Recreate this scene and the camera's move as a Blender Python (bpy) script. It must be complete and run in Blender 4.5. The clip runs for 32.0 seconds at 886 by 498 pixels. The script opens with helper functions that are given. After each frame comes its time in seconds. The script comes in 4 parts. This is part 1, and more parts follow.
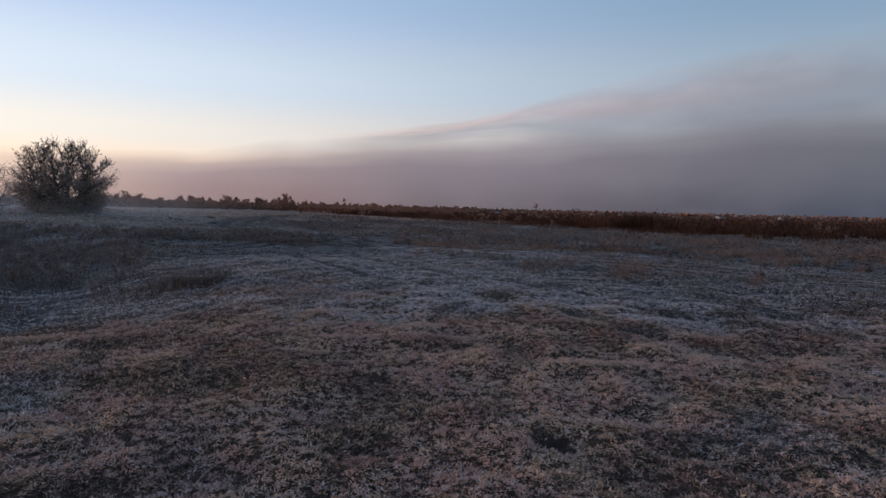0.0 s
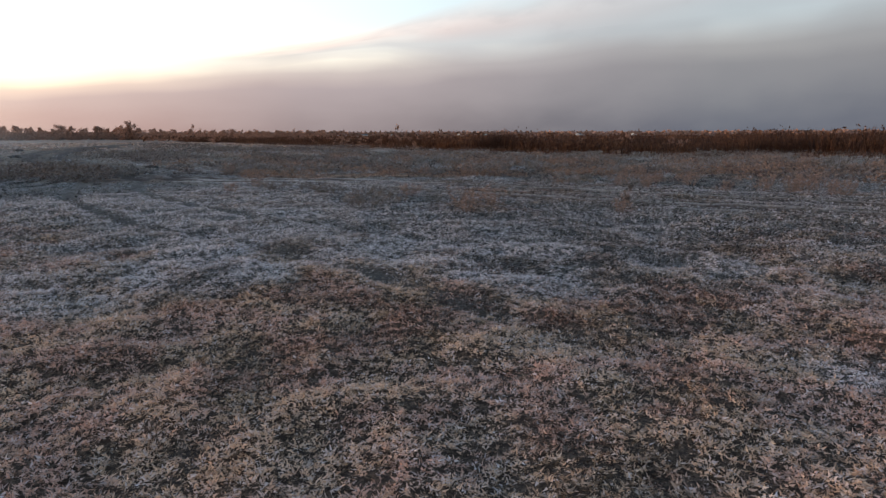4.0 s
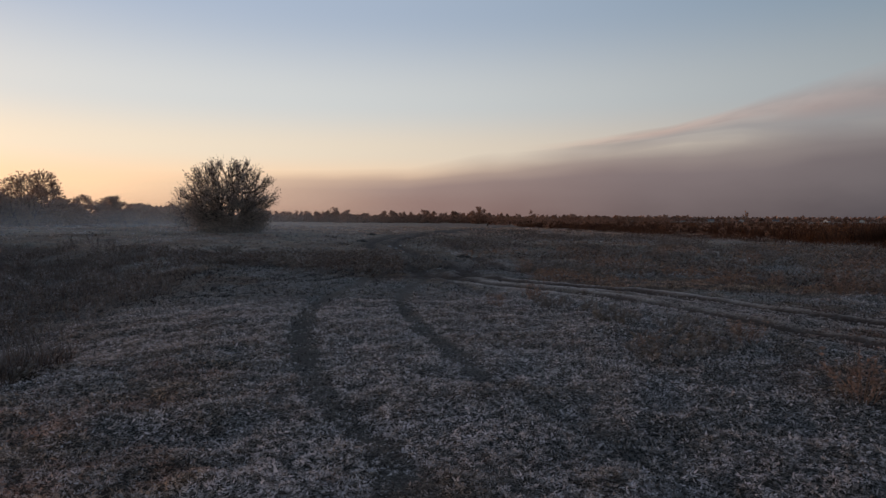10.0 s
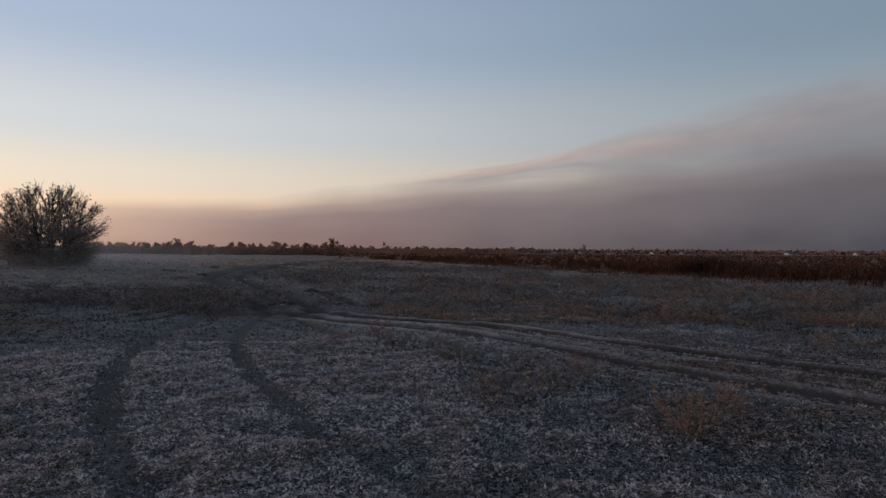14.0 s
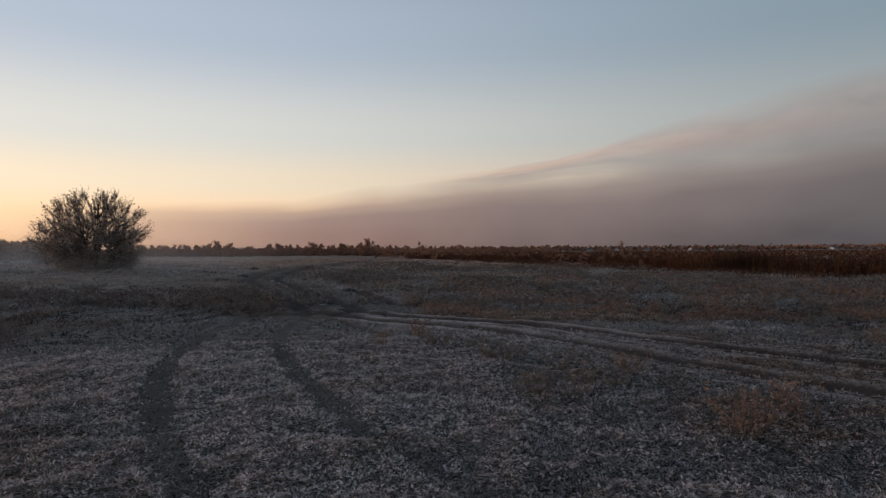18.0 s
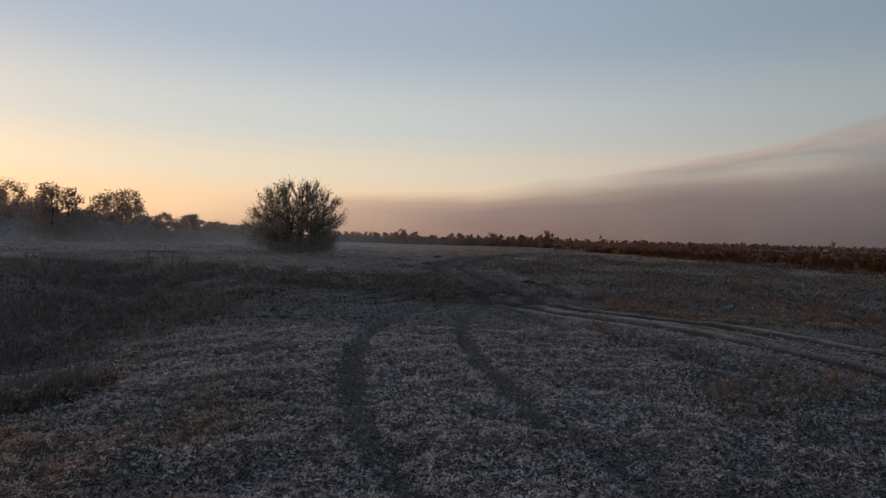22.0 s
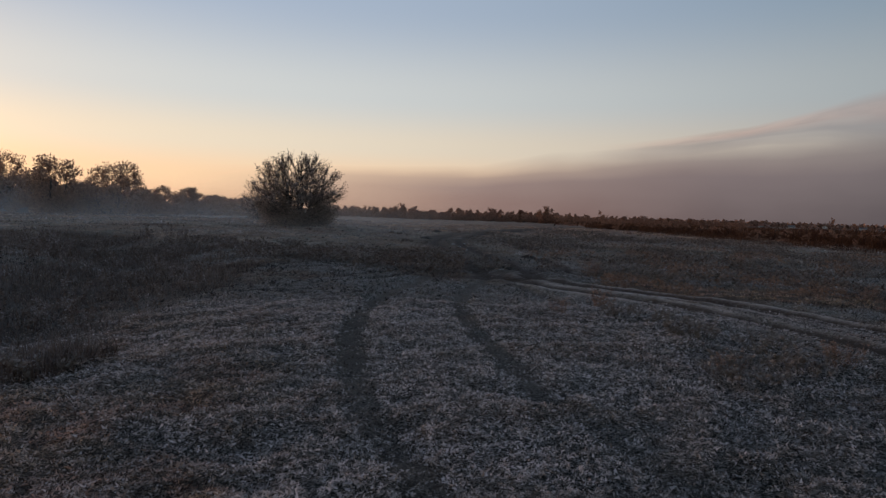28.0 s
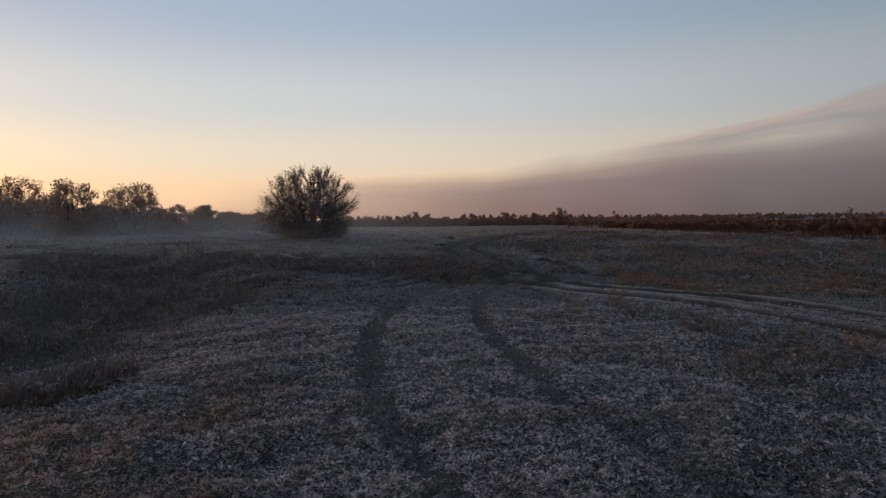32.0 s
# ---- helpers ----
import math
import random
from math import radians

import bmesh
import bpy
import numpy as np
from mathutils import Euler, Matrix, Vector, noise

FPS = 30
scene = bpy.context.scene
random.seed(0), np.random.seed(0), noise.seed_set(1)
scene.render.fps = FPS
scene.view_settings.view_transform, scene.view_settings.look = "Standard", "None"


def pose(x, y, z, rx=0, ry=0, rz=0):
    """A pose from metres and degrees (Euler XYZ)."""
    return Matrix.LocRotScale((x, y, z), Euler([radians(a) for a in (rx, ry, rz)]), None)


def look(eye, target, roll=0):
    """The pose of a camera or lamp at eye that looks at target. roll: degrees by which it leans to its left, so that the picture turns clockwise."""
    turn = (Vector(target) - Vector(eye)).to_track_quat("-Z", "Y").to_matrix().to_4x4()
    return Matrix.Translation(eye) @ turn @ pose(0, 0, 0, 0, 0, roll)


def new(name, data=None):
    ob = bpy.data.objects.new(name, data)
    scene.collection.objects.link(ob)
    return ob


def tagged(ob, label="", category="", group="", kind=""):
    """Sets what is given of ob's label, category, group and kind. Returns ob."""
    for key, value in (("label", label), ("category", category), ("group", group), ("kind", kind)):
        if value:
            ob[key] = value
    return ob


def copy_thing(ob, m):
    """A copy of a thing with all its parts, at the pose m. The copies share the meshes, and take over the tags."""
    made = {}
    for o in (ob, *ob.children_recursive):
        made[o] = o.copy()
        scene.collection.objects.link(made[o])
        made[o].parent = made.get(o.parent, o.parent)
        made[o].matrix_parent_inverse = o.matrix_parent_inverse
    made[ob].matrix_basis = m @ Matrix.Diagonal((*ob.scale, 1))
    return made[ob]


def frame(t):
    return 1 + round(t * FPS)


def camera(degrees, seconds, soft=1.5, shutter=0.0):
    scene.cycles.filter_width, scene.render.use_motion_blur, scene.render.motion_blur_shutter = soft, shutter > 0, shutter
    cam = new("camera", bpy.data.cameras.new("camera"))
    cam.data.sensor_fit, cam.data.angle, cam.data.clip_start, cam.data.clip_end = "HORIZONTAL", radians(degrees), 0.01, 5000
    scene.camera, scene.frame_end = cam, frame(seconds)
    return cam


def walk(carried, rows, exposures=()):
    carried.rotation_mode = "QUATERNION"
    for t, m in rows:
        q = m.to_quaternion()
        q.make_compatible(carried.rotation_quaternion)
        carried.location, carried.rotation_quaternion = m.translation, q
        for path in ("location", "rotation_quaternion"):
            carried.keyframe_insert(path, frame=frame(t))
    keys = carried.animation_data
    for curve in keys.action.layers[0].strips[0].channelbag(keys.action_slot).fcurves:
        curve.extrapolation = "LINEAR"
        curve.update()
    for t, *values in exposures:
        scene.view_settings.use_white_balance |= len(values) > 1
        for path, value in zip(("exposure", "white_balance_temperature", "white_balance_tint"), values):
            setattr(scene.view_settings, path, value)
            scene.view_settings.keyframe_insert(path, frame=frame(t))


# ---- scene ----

cam = camera(66.90, 32.0, soft=1.3)
# seconds, eye x y z, turn about x y z in degrees
PATH = [
    (0.0, 0.000, 0.001, 1.555, 86.80, -1.29, -0.70), (0.5, 0.105, 0.260, 1.548, 86.97, -1.47, -5.86),
    (1.0, 0.166, 0.594, 1.523, 87.60, -2.38, -8.87), (1.5, 0.303, 0.941, 1.513, 84.84, -0.05, -4.63),
    (2.0, 0.484, 1.248, 1.500, 81.32, -0.31, -9.77), (2.5, 0.633, 1.623, 1.499, 79.92, -0.23, -12.95),
    (3.0, 0.825, 1.985, 1.519, 80.83, -0.33, -11.69), (3.5, 1.024, 2.388, 1.508, 80.52, 0.27, -11.94),
    (5.5, 1.658, 4.205, 1.507, 80.44, -0.19, -3.62), (6.0, 1.752, 4.550, 1.559, 83.56, -0.98, 9.20),
    (6.5, 1.816, 4.829, 1.612, 85.22, -0.79, 18.69), (7.0, 1.837, 5.089, 1.661, 85.57, -0.03, 20.00),
    (7.5, 1.861, 5.368, 1.686, 88.86, -0.80, 18.57), (8.0, 1.908, 5.728, 1.695, 87.13, -1.34, 18.63),
    (8.5, 1.937, 6.168, 1.684, 85.30, -2.52, 16.24), (9.0, 1.996, 6.598, 1.709, 84.21, -1.64, 17.67),
    (9.5, 2.073, 6.949, 1.748, 85.92, -0.75, 18.88), (10.0, 2.072, 7.297, 1.780, 87.53, -0.23, 16.58),
    (10.5, 2.101, 7.572, 1.820, 90.05, -1.47, 15.24), (11.0, 2.125, 7.727, 1.845, 91.76, -0.57, 11.98),
    (11.5, 2.116, 7.794, 1.843, 92.11, -0.75, 10.08), (12.0, 2.130, 7.814, 1.841, 93.50, -0.26, 7.14),
    (12.5, 2.135, 7.817, 1.838, 92.80, -0.34, 6.22), (13.0, 2.144, 7.816, 1.836, 91.91, -0.39, 6.12),
    (13.5, 2.148, 7.815, 1.845, 90.57, -0.79, 5.17), (14.0, 2.166, 7.812, 1.831, 90.30, -0.28, 4.16),
    (14.5, 2.174, 7.809, 1.846, 90.65, -1.26, 2.76), (15.0, 2.193, 7.805, 1.852, 92.32, -0.73, 0.18),
    (15.5, 2.207, 7.810, 1.867, 93.04, -1.00, -4.91), (17.5, 2.090, 7.837, 1.827, 91.23, 0.04, -0.76),
    (18.0, 2.074, 7.845, 1.816, 90.22, 0.48, 7.13), (18.5, 2.051, 7.856, 1.822, 90.28, 0.27, 11.76),
    (19.0, 2.030, 7.867, 1.826, 90.27, -1.91, 12.00), (19.5, 2.027, 7.877, 1.807, 89.18, -3.17, 12.83),
    (20.0, 2.019, 7.874, 1.814, 90.06, -1.50, 14.38), (20.5, 2.009, 7.847, 1.811, 90.17, -1.34, 18.43),
    (21.0, 2.004, 7.812, 1.806, 90.23, -1.69, 22.79), (21.5, 2.011, 7.799, 1.822, 90.31, -1.72, 23.44),
    (22.0, 2.016, 7.819, 1.819, 89.39, -1.37, 22.34), (22.5, 2.011, 7.826, 1.809, 89.43, -1.97, 21.68),
    (23.0, 2.010, 7.833, 1.808, 89.07, -2.13, 21.73), (23.5, 2.002, 7.831, 1.814, 89.48, -1.45, 22.49),
    (24.0, 2.009, 7.834, 1.819, 89.30, -2.19, 22.40), (24.5, 2.018, 7.849, 1.803, 88.98, -2.61, 20.66),
    (26.5, 2.022, 7.874, 1.808, 87.92, -1.89, 18.31), (27.0, 1.999, 7.858, 1.808, 87.90, -2.88, 19.22),
    (27.5, 1.992, 7.842, 1.804, 88.21, -2.33, 22.17), (28.0, 1.993, 7.840, 1.799, 87.25, -1.71, 22.27),
    (28.5, 2.002, 7.839, 1.795, 86.51, -1.90, 21.81), (29.0, 2.033, 7.867, 1.795, 86.17, -0.84, 16.95),
    (29.5, 1.977, 7.852, 1.817, 86.69, -3.31, 20.61), (30.0, 1.987, 7.827, 1.813, 88.16, -1.92, 25.03),
    (30.5, 2.012, 7.821, 1.818, 88.96, -1.10, 25.16), (31.0, 2.007, 7.823, 1.805, 88.25, -1.17, 24.87),
    (31.5, 2.017, 7.829, 1.811, 88.09, 0.15, 23.41), (32.0, 2.013, 7.834, 1.807, 87.80, 0.82, 23.42),
]
EXPOSURES = [
    (0.0, 0.14, 5800, 8), (1.0, 0.16, 5800, 8), (2.0, 0.64, 6350, 5), (3.0, 1.02, 6400, 2), (5.5, 0.8, 6700, 6), (6.0, 0.38, 7100, 8), (7.0, -0.18, 7200, 6),
    (9.0, -0.12, 6900, 7), (11.0, -0.26, 6450, 9), (13.0, -0.27, 6350, 9), (14.0, -0.17, 6450, 9), (15.5, -0.15, 6450, 9), (18.0, -0.05, 7050, 8), (19.0, -0.28, 7050, 7), (21.0, -0.28, 6950, 6), (24.0, -0.26, 6600, 7), (32.0, -0.26, 6600, 7),
]
walk(cam, [(t, pose(x, y, z, a, b, c)) for t, x, y, z, a, b, c in PATH], EXPOSURES)

# ---- world and sun: dawn, the sun just rising past the left-hand trees ----
SUN_AZ = 72.0      # degrees to the left of straight ahead (+y)
SUN_EL = 2.0
world = bpy.data.worlds.new("dawn_sky")
scene.world = world
world.use_nodes = True
wt = world.node_tree
sky = wt.nodes.new("ShaderNodeTexSky")
sky.sky_type = "NISHITA"
sky.sun_disc = False
sky.sun_elevation = radians(SUN_EL)
sky.sun_rotation = radians(-SUN_AZ)
sky.altitude = 50
sky.air_density, sky.dust_density, sky.ozone_density = 1.0, 2.0, 2.0
# the clear dawn sky is veiled by thin haze: pale lavender above, peach towards the sun
def sky_maths(op, a, b):
    n = wt.nodes.new("ShaderNodeMath")
    n.operation = op
    for sock, val in zip(n.inputs, (a, b)):
        if isinstance(val, (int, float)):
            sock.default_value = val
        else:
            wt.links.new(val, sock)
    return n.outputs[0]


def sky_ramp(fac, *stops):
    r = wt.nodes.new("ShaderNodeValToRGB")
    r.color_ramp.interpolation = "EASE"
    el = r.color_ramp.elements
    while len(el) < len(stops):
        el.new(0.5)
    for e, (p, c) in zip(el, stops):
        e.position, e.color = p, (*c, 1)
    wt.links.new(fac, r.inputs["Fac"])
    return r.outputs["Color"]


def sky_mix(fac, a, b):
    n = wt.nodes.new("ShaderNodeMix")
    n.data_type = "RGBA"
    for sock, val in ((n.inputs[0], fac), (n.inputs[6], a), (n.inputs[7], b)):
        if isinstance(val, (int, float)):
            sock.default_value = val
        else:
            wt.links.new(val, sock)
    return n.outputs[2]


way = wt.nodes.new("ShaderNodeTexCoord")
axes = wt.nodes.new("ShaderNodeSeparateXYZ")
wt.links.new(way.outputs["Generated"], axes.inputs[0])
sunward = sky_maths("ADD", sky_maths("MULTIPLY", axes.outputs[0], -math.sin(radians(SUN_AZ))), sky_maths("MULTIPLY", axes.outputs[1], math.cos(radians(SUN_AZ))))
towards = sky_ramp(axes.outputs[2], (0.0, (1.08, 0.67, 0.44)), (0.05, (1.1, 0.76, 0.52)), (0.10, (0.95, 0.81, 0.67)), (0.17, (0.73, 0.74, 0.76)), (0.30, (0.46, 0.54, 0.70)), (0.5, (0.30, 0.38, 0.57)), (0.9, (0.17, 0.24, 0.42)))
beyond = sky_ramp(axes.outputs[2], (0.0, (0.42, 0.31, 0.28)), (0.10, (0.38, 0.34, 0.34)), (0.18, (0.33, 0.37, 0.41)), (0.3, (0.225, 0.305, 0.39)), (0.5, (0.16, 0.23, 0.335)), (0.9, (0.11, 0.16, 0.265)))
side = sky_ramp(sky_maths("ADD", sky_maths("MULTIPLY", sunward, 0.5), 0.5), (0.35, (0, 0, 0)), (0.97, (1, 1, 1)))
veil = sky_mix(side, beyond, towards)
dim = sky_mix(0.95, sky.outputs[0], veil)
wt.nodes["Background"].inputs["Strength"].default_value = 1.0
wt.links.new(dim, wt.nodes["Background"].inputs["Color"])
sun_data = bpy.data.lights.new("sun", "SUN")
sun_data.energy, sun_data.angle, sun_data.color = 1.1, radians(10), (1.0, 0.58, 0.33)
sun = new("sun", sun_data)
sd = Vector((-math.sin(radians(SUN_AZ)) * math.cos(radians(SUN_EL + 2.0)), math.cos(radians(SUN_AZ)) * math.cos(radians(SUN_EL + 2.0)), math.sin(radians(SUN_EL + 2.0))))
sun.matrix_basis = look(sd * 50, (0, 0, 0))
# ---- materials ----
def material(name, build, rough=0.9, thin=0.0):
    """A Principled material; build(tree, shader) wires its inputs."""
    m = bpy.data.materials.new(name)
    m.use_nodes = True
    shader = m.node_tree.nodes["Principled BSDF"]
    shader.inputs["Roughness"].default_value = rough
    shader.inputs["Specular IOR Level"].default_value = 0.25
    build(m.node_tree, shader)
    if thin:
        # thin leaves and blades let some light through
        t = m.node_tree
        through_light = t.nodes.new("ShaderNodeBsdfTranslucent")
        for link in list(shader.inputs["Base Color"].links):
            t.links.new(link.from_socket, through_light.inputs["Color"])
        mix = t.nodes.new("ShaderNodeMixShader")
        mix.inputs[0].default_value = thin
        t.links.new(shader.outputs[0], mix.inputs[1])
        t.links.new(through_light.outputs[0], mix.inputs[2])
        t.links.new(mix.outputs[0], t.nodes["Material Output"].inputs["Surface"])
    return m


def tex_noise(tree, scale, detail=4.0, rough=0.6, coord=None):
    n = tree.nodes.new("ShaderNodeTexNoise")
    n.inputs["Scale"].default_value, n.inputs["Detail"].default_value, n.inputs["Roughness"].default_value = scale, detail, rough
    if coord is None:
        coord = tree.nodes.new("ShaderNodeNewGeometry").outputs["Position"]
    tree.links.new(coord, n.inputs["Vector"])
    return n.outputs["Fac"]


def ramp(tree, fac, *stops):
    r = tree.nodes.new("ShaderNodeValToRGB")
    el = r.color_ramp.elements
    while len(el) < len(stops):
        el.new(0.5)
    for e, (p, c) in zip(el, stops):
        e.position, e.color = p, (*c, 1)
    tree.links.new(fac, r.inputs["Fac"])
    return r.outputs["Color"]


def grey(v):
    return (v, v, v)


def blend(tree, fac, a, b, mode="MIX"):
    n = tree.nodes.new("ShaderNodeMix")
    n.data_type, n.blend_type = "RGBA", mode
    for sock, val in ((n.inputs[0], fac), (n.inputs[6], a), (n.inputs[7], b)):
        if isinstance(val, (int, float)):
            sock.default_value = val
        elif isinstance(val, tuple):
            sock.default_value = (*val, 1)
        else:
            tree.links.new(val, sock)
    return n.outputs[2]


def maths(tree, op, a, b=0.0, clamp=False):
    n = tree.nodes.new("ShaderNodeMath")
    n.operation, n.use_clamp = op, clamp
    for sock, val in zip(n.inputs, (a, b)):
        if isinstance(val, (int, float)):
            sock.default_value = val
        else:
            tree.links.new(val, sock)
    return n.outputs[0]


def attr(tree, name):
    n = tree.nodes.new("ShaderNodeAttribute")
    n.attribute_name = name
    return n.outputs["Fac"]


def bump(tree, shader, height, strength, dist):
    b = tree.nodes.new("ShaderNodeBump")
    b.inputs["Strength"].default_value, b.inputs["Distance"].default_value = strength, dist
    tree.links.new(height, b.inputs["Height"])
    tree.links.new(b.outputs["Normal"], shader.inputs["Normal"])


FROST, GREEN, DRY, SOIL = (0.80, 0.71, 0.695), (0.10, 0.10, 0.058), (0.30, 0.185, 0.10), (0.050, 0.033, 0.025)


def ground_nodes(t, s):
    fine, mid, big = tex_noise(t, 9.0, 6, 0.7), tex_noise(t, 1.3, 5, 0.65), tex_noise(t, 0.12, 4)
    thatch = blend(t, ramp(t, mid, (0.38, grey(0)), (0.62, grey(1))), GREEN, DRY)
    thatch = blend(t, attr(t, "dry"), thatch, (0.15, 0.09, 0.055))
    rime = maths(t, "MULTIPLY", ramp(t, fine, (0.40, grey(0)), (0.62, grey(0.8))), ramp(t, big, (0.3, grey(0.15)), (0.65, grey(0.5))))
    rime = maths(t, "MULTIPLY", rime, maths(t, "SUBTRACT", 1.0, maths(t, "MULTIPLY", attr(t, "dry"), 0.6)))
    grain = tex_noise(t, 38.0, 4, 0.75)
    # under standing blades the rime stays on the blades and the litter below is bare; its near-black also paints the
    # shade in the gaps
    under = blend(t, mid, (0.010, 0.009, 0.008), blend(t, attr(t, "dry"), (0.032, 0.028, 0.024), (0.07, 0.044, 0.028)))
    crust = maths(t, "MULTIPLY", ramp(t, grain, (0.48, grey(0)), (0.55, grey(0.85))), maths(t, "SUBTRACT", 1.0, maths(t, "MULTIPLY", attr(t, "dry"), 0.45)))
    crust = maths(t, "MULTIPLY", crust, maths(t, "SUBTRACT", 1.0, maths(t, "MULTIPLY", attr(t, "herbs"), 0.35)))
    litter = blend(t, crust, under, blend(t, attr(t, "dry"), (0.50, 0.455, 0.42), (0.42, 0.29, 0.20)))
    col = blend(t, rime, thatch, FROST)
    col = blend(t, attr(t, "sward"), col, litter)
    mud = blend(t, ramp(t, mid, (0.35, grey(0)), (0.7, grey(1))), SOIL, (0.070, 0.049, 0.038))
    mud = blend(t, ramp(t, fine, (0.56, grey(0)), (0.72, grey(0.35))), mud, (0.45, 0.42, 0.39))
    col = blend(t, maths(t, "MULTIPLY", attr(t, "rim"), ramp(t, fine, (0.35, grey(0.35)), (0.6, grey(1)))), col, (0.56, 0.49, 0.44))
    flat = blend(t, grain, blend(t, fine, (0.024, 0.020, 0.016), (0.075, 0.056, 0.041)), (0.19, 0.155, 0.127))
    col = blend(t, attr(t, "pressed"), col, flat)
    col = blend(t, attr(t, "bare"), col, mud)
    t.links.new(col, s.inputs["Base Color"])
    bump(t, s, maths(t, "ADD", maths(t, "ADD", fine, maths(t, "MULTIPLY", grain, 0.6)), maths(t, "MULTIPLY", mid, 2.0)), 1.0, 0.06)


def blade_nodes(t, s):
    tint, tip, dry = attr(t, "tint"), attr(t, "tip"), attr(t, "dry")
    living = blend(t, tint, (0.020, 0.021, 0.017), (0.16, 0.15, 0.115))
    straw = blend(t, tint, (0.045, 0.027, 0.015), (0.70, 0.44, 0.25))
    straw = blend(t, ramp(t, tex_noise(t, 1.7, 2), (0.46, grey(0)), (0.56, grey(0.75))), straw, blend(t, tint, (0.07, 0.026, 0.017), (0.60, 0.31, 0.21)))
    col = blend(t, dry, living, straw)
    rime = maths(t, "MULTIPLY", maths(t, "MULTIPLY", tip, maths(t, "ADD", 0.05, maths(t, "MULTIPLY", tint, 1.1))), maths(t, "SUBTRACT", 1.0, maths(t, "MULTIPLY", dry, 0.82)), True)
    t.links.new(blend(t, rime, col, FROST), s.inputs["Base Color"])


def weed_nodes(t, s):
    col = blend(t, attr(t, "tint"), (0.052, 0.036, 0.026), (0.165, 0.098, 0.064))
    rime = maths(t, "MULTIPLY", attr(t, "tip"), ramp(t, tex_noise(t, 3.0), (0.4, grey(0.1)), (0.65, grey(0.7))))
    t.links.new(blend(t, rime, col, FROST), s.inputs["Base Color"])


def grey_weed_nodes(t, s):
    col = blend(t, attr(t, "tint"), (0.075, 0.062, 0.048), (0.21, 0.155, 0.11))
    rime = maths(t, "MULTIPLY", attr(t, "tip"), ramp(t, tex_noise(t, 3.0), (0.35, grey(0.15)), (0.65, grey(0.45))))
    t.links.new(blend(t, rime, col, FROST), s.inputs["Base Color"])


def rust_weed_nodes(t, s):
    col = blend(t, attr(t, "tint"), (0.11, 0.060, 0.038), (0.38, 0.205, 0.12))
    t.links.new(blend(t, maths(t, "MULTIPLY", attr(t, "tip"), 0.25), col, FROST), s.inputs["Base Color"])


def reed_nodes(t, s):
    col = blend(t, attr(t, "tint"), (0.045, 0.021, 0.014), (0.235, 0.10, 0.048))
    t.links.new(blend(t, ramp(t, tex_noise(t, 0.25), (0.35, grey(0)), (0.65, grey(0.7))), col, (0.04, 0.020, 0.014)), s.inputs["Base Color"])


def bark_nodes(t, s):
    n = tex_noise(t, 6.0, 6, 0.7)
    t.links.new(ramp(t, n, (0.3, (0.035, 0.028, 0.024)), (0.7, (0.11, 0.09, 0.075))), s.inputs["Base Color"])
    bump(t, s, n, 0.6, 0.03)


def leaf_nodes(a, b, rime=0.25):
    def nodes(t, s):
        col = blend(t, attr(t, "tint"), a, b)
        t.links.new(blend(t, maths(t, "MULTIPLY", attr(t, "tip"), rime), col, FROST), s.inputs["Base Color"])
    return nodes


def stone_nodes(t, s):
    n = tex_noise(t, 25.0, 5)
    t.links.new(ramp(t, n, (0.35, (0.22, 0.21, 0.2)), (0.65, (0.6, 0.6, 0.6))), s.inputs["Base Color"])
    bump(t, s, n, 0.5, 0.01)


def clod_nodes(t, s):
    n = tex_noise(t, 14.0, 6, 0.7)
    t.links.new(ramp(t, n, (0.35, (0.03, 0.024, 0.02)), (0.7, (0.10, 0.08, 0.07))), s.inputs["Base Color"])
    bump(t, s, n, 0.8, 0.03)


def plaster_nodes(t, s):
    n = tex_noise(t, 0.8, 4)
    t.links.new(ramp(t, n, (0.3, (0.42, 0.40, 0.37)), (0.7, (0.62, 0.60, 0.57))), s.inputs["Base Color"])


def roof_nodes(a):
    def nodes(t, s):
        n = tex_noise(t, 1.5, 5)
        t.links.new(ramp(t, n, (0.3, tuple(0.7 * v for v in a)), (0.7, a)), s.inputs["Base Color"])
    return nodes


def glass_nodes(t, s):
    s.inputs["Base Color"].default_value = (0.02, 0.02, 0.025, 1)


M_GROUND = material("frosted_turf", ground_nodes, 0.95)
M_BLADE = material("rimed_grass", blade_nodes, 0.8, 0.25)
M_WEED = material("dead_weed", weed_nodes)
M_GREYWEED = material("frosted_weed", grey_weed_nodes)
M_RUST = material("rust_weed", rust_weed_nodes, 0.9, 0.3)
M_REED = material("dry_reed", reed_nodes, 0.9, 0.3)
M_BARK = material("bark", bark_nodes)
M_LEAF = material("willow_leaf", leaf_nodes((0.16, 0.118, 0.088), (0.48, 0.36, 0.265), 0.35), 0.7, 0.5)
M_PALELEAF = material("pale_leaf", leaf_nodes((0.30, 0.22, 0.17), (0.55, 0.43, 0.34), 0.4), 0.7, 0.5)
# these two are lightened: haze over the far trees put into their colour
M_HEDGELEAF = material("hedge_leaf", leaf_nodes((0.28, 0.17, 0.115), (0.62, 0.39, 0.25), 0.15), 0.8, 0.5)
M_FARLEAF = material("autumn_leaf", leaf_nodes((0.18, 0.09, 0.055), (0.46, 0.23, 0.135), 0.12), 0.8, 0.4)
M_WOODLEAF = material("woodland_leaf", leaf_nodes((0.20, 0.10, 0.065), (0.36, 0.19, 0.125), 0.05), 0.8)
M_STONE = material("pale_stone", stone_nodes)
M_CLOD = material("dark_soil", clod_nodes)
M_PLASTER = material("whitewash", plaster_nodes)
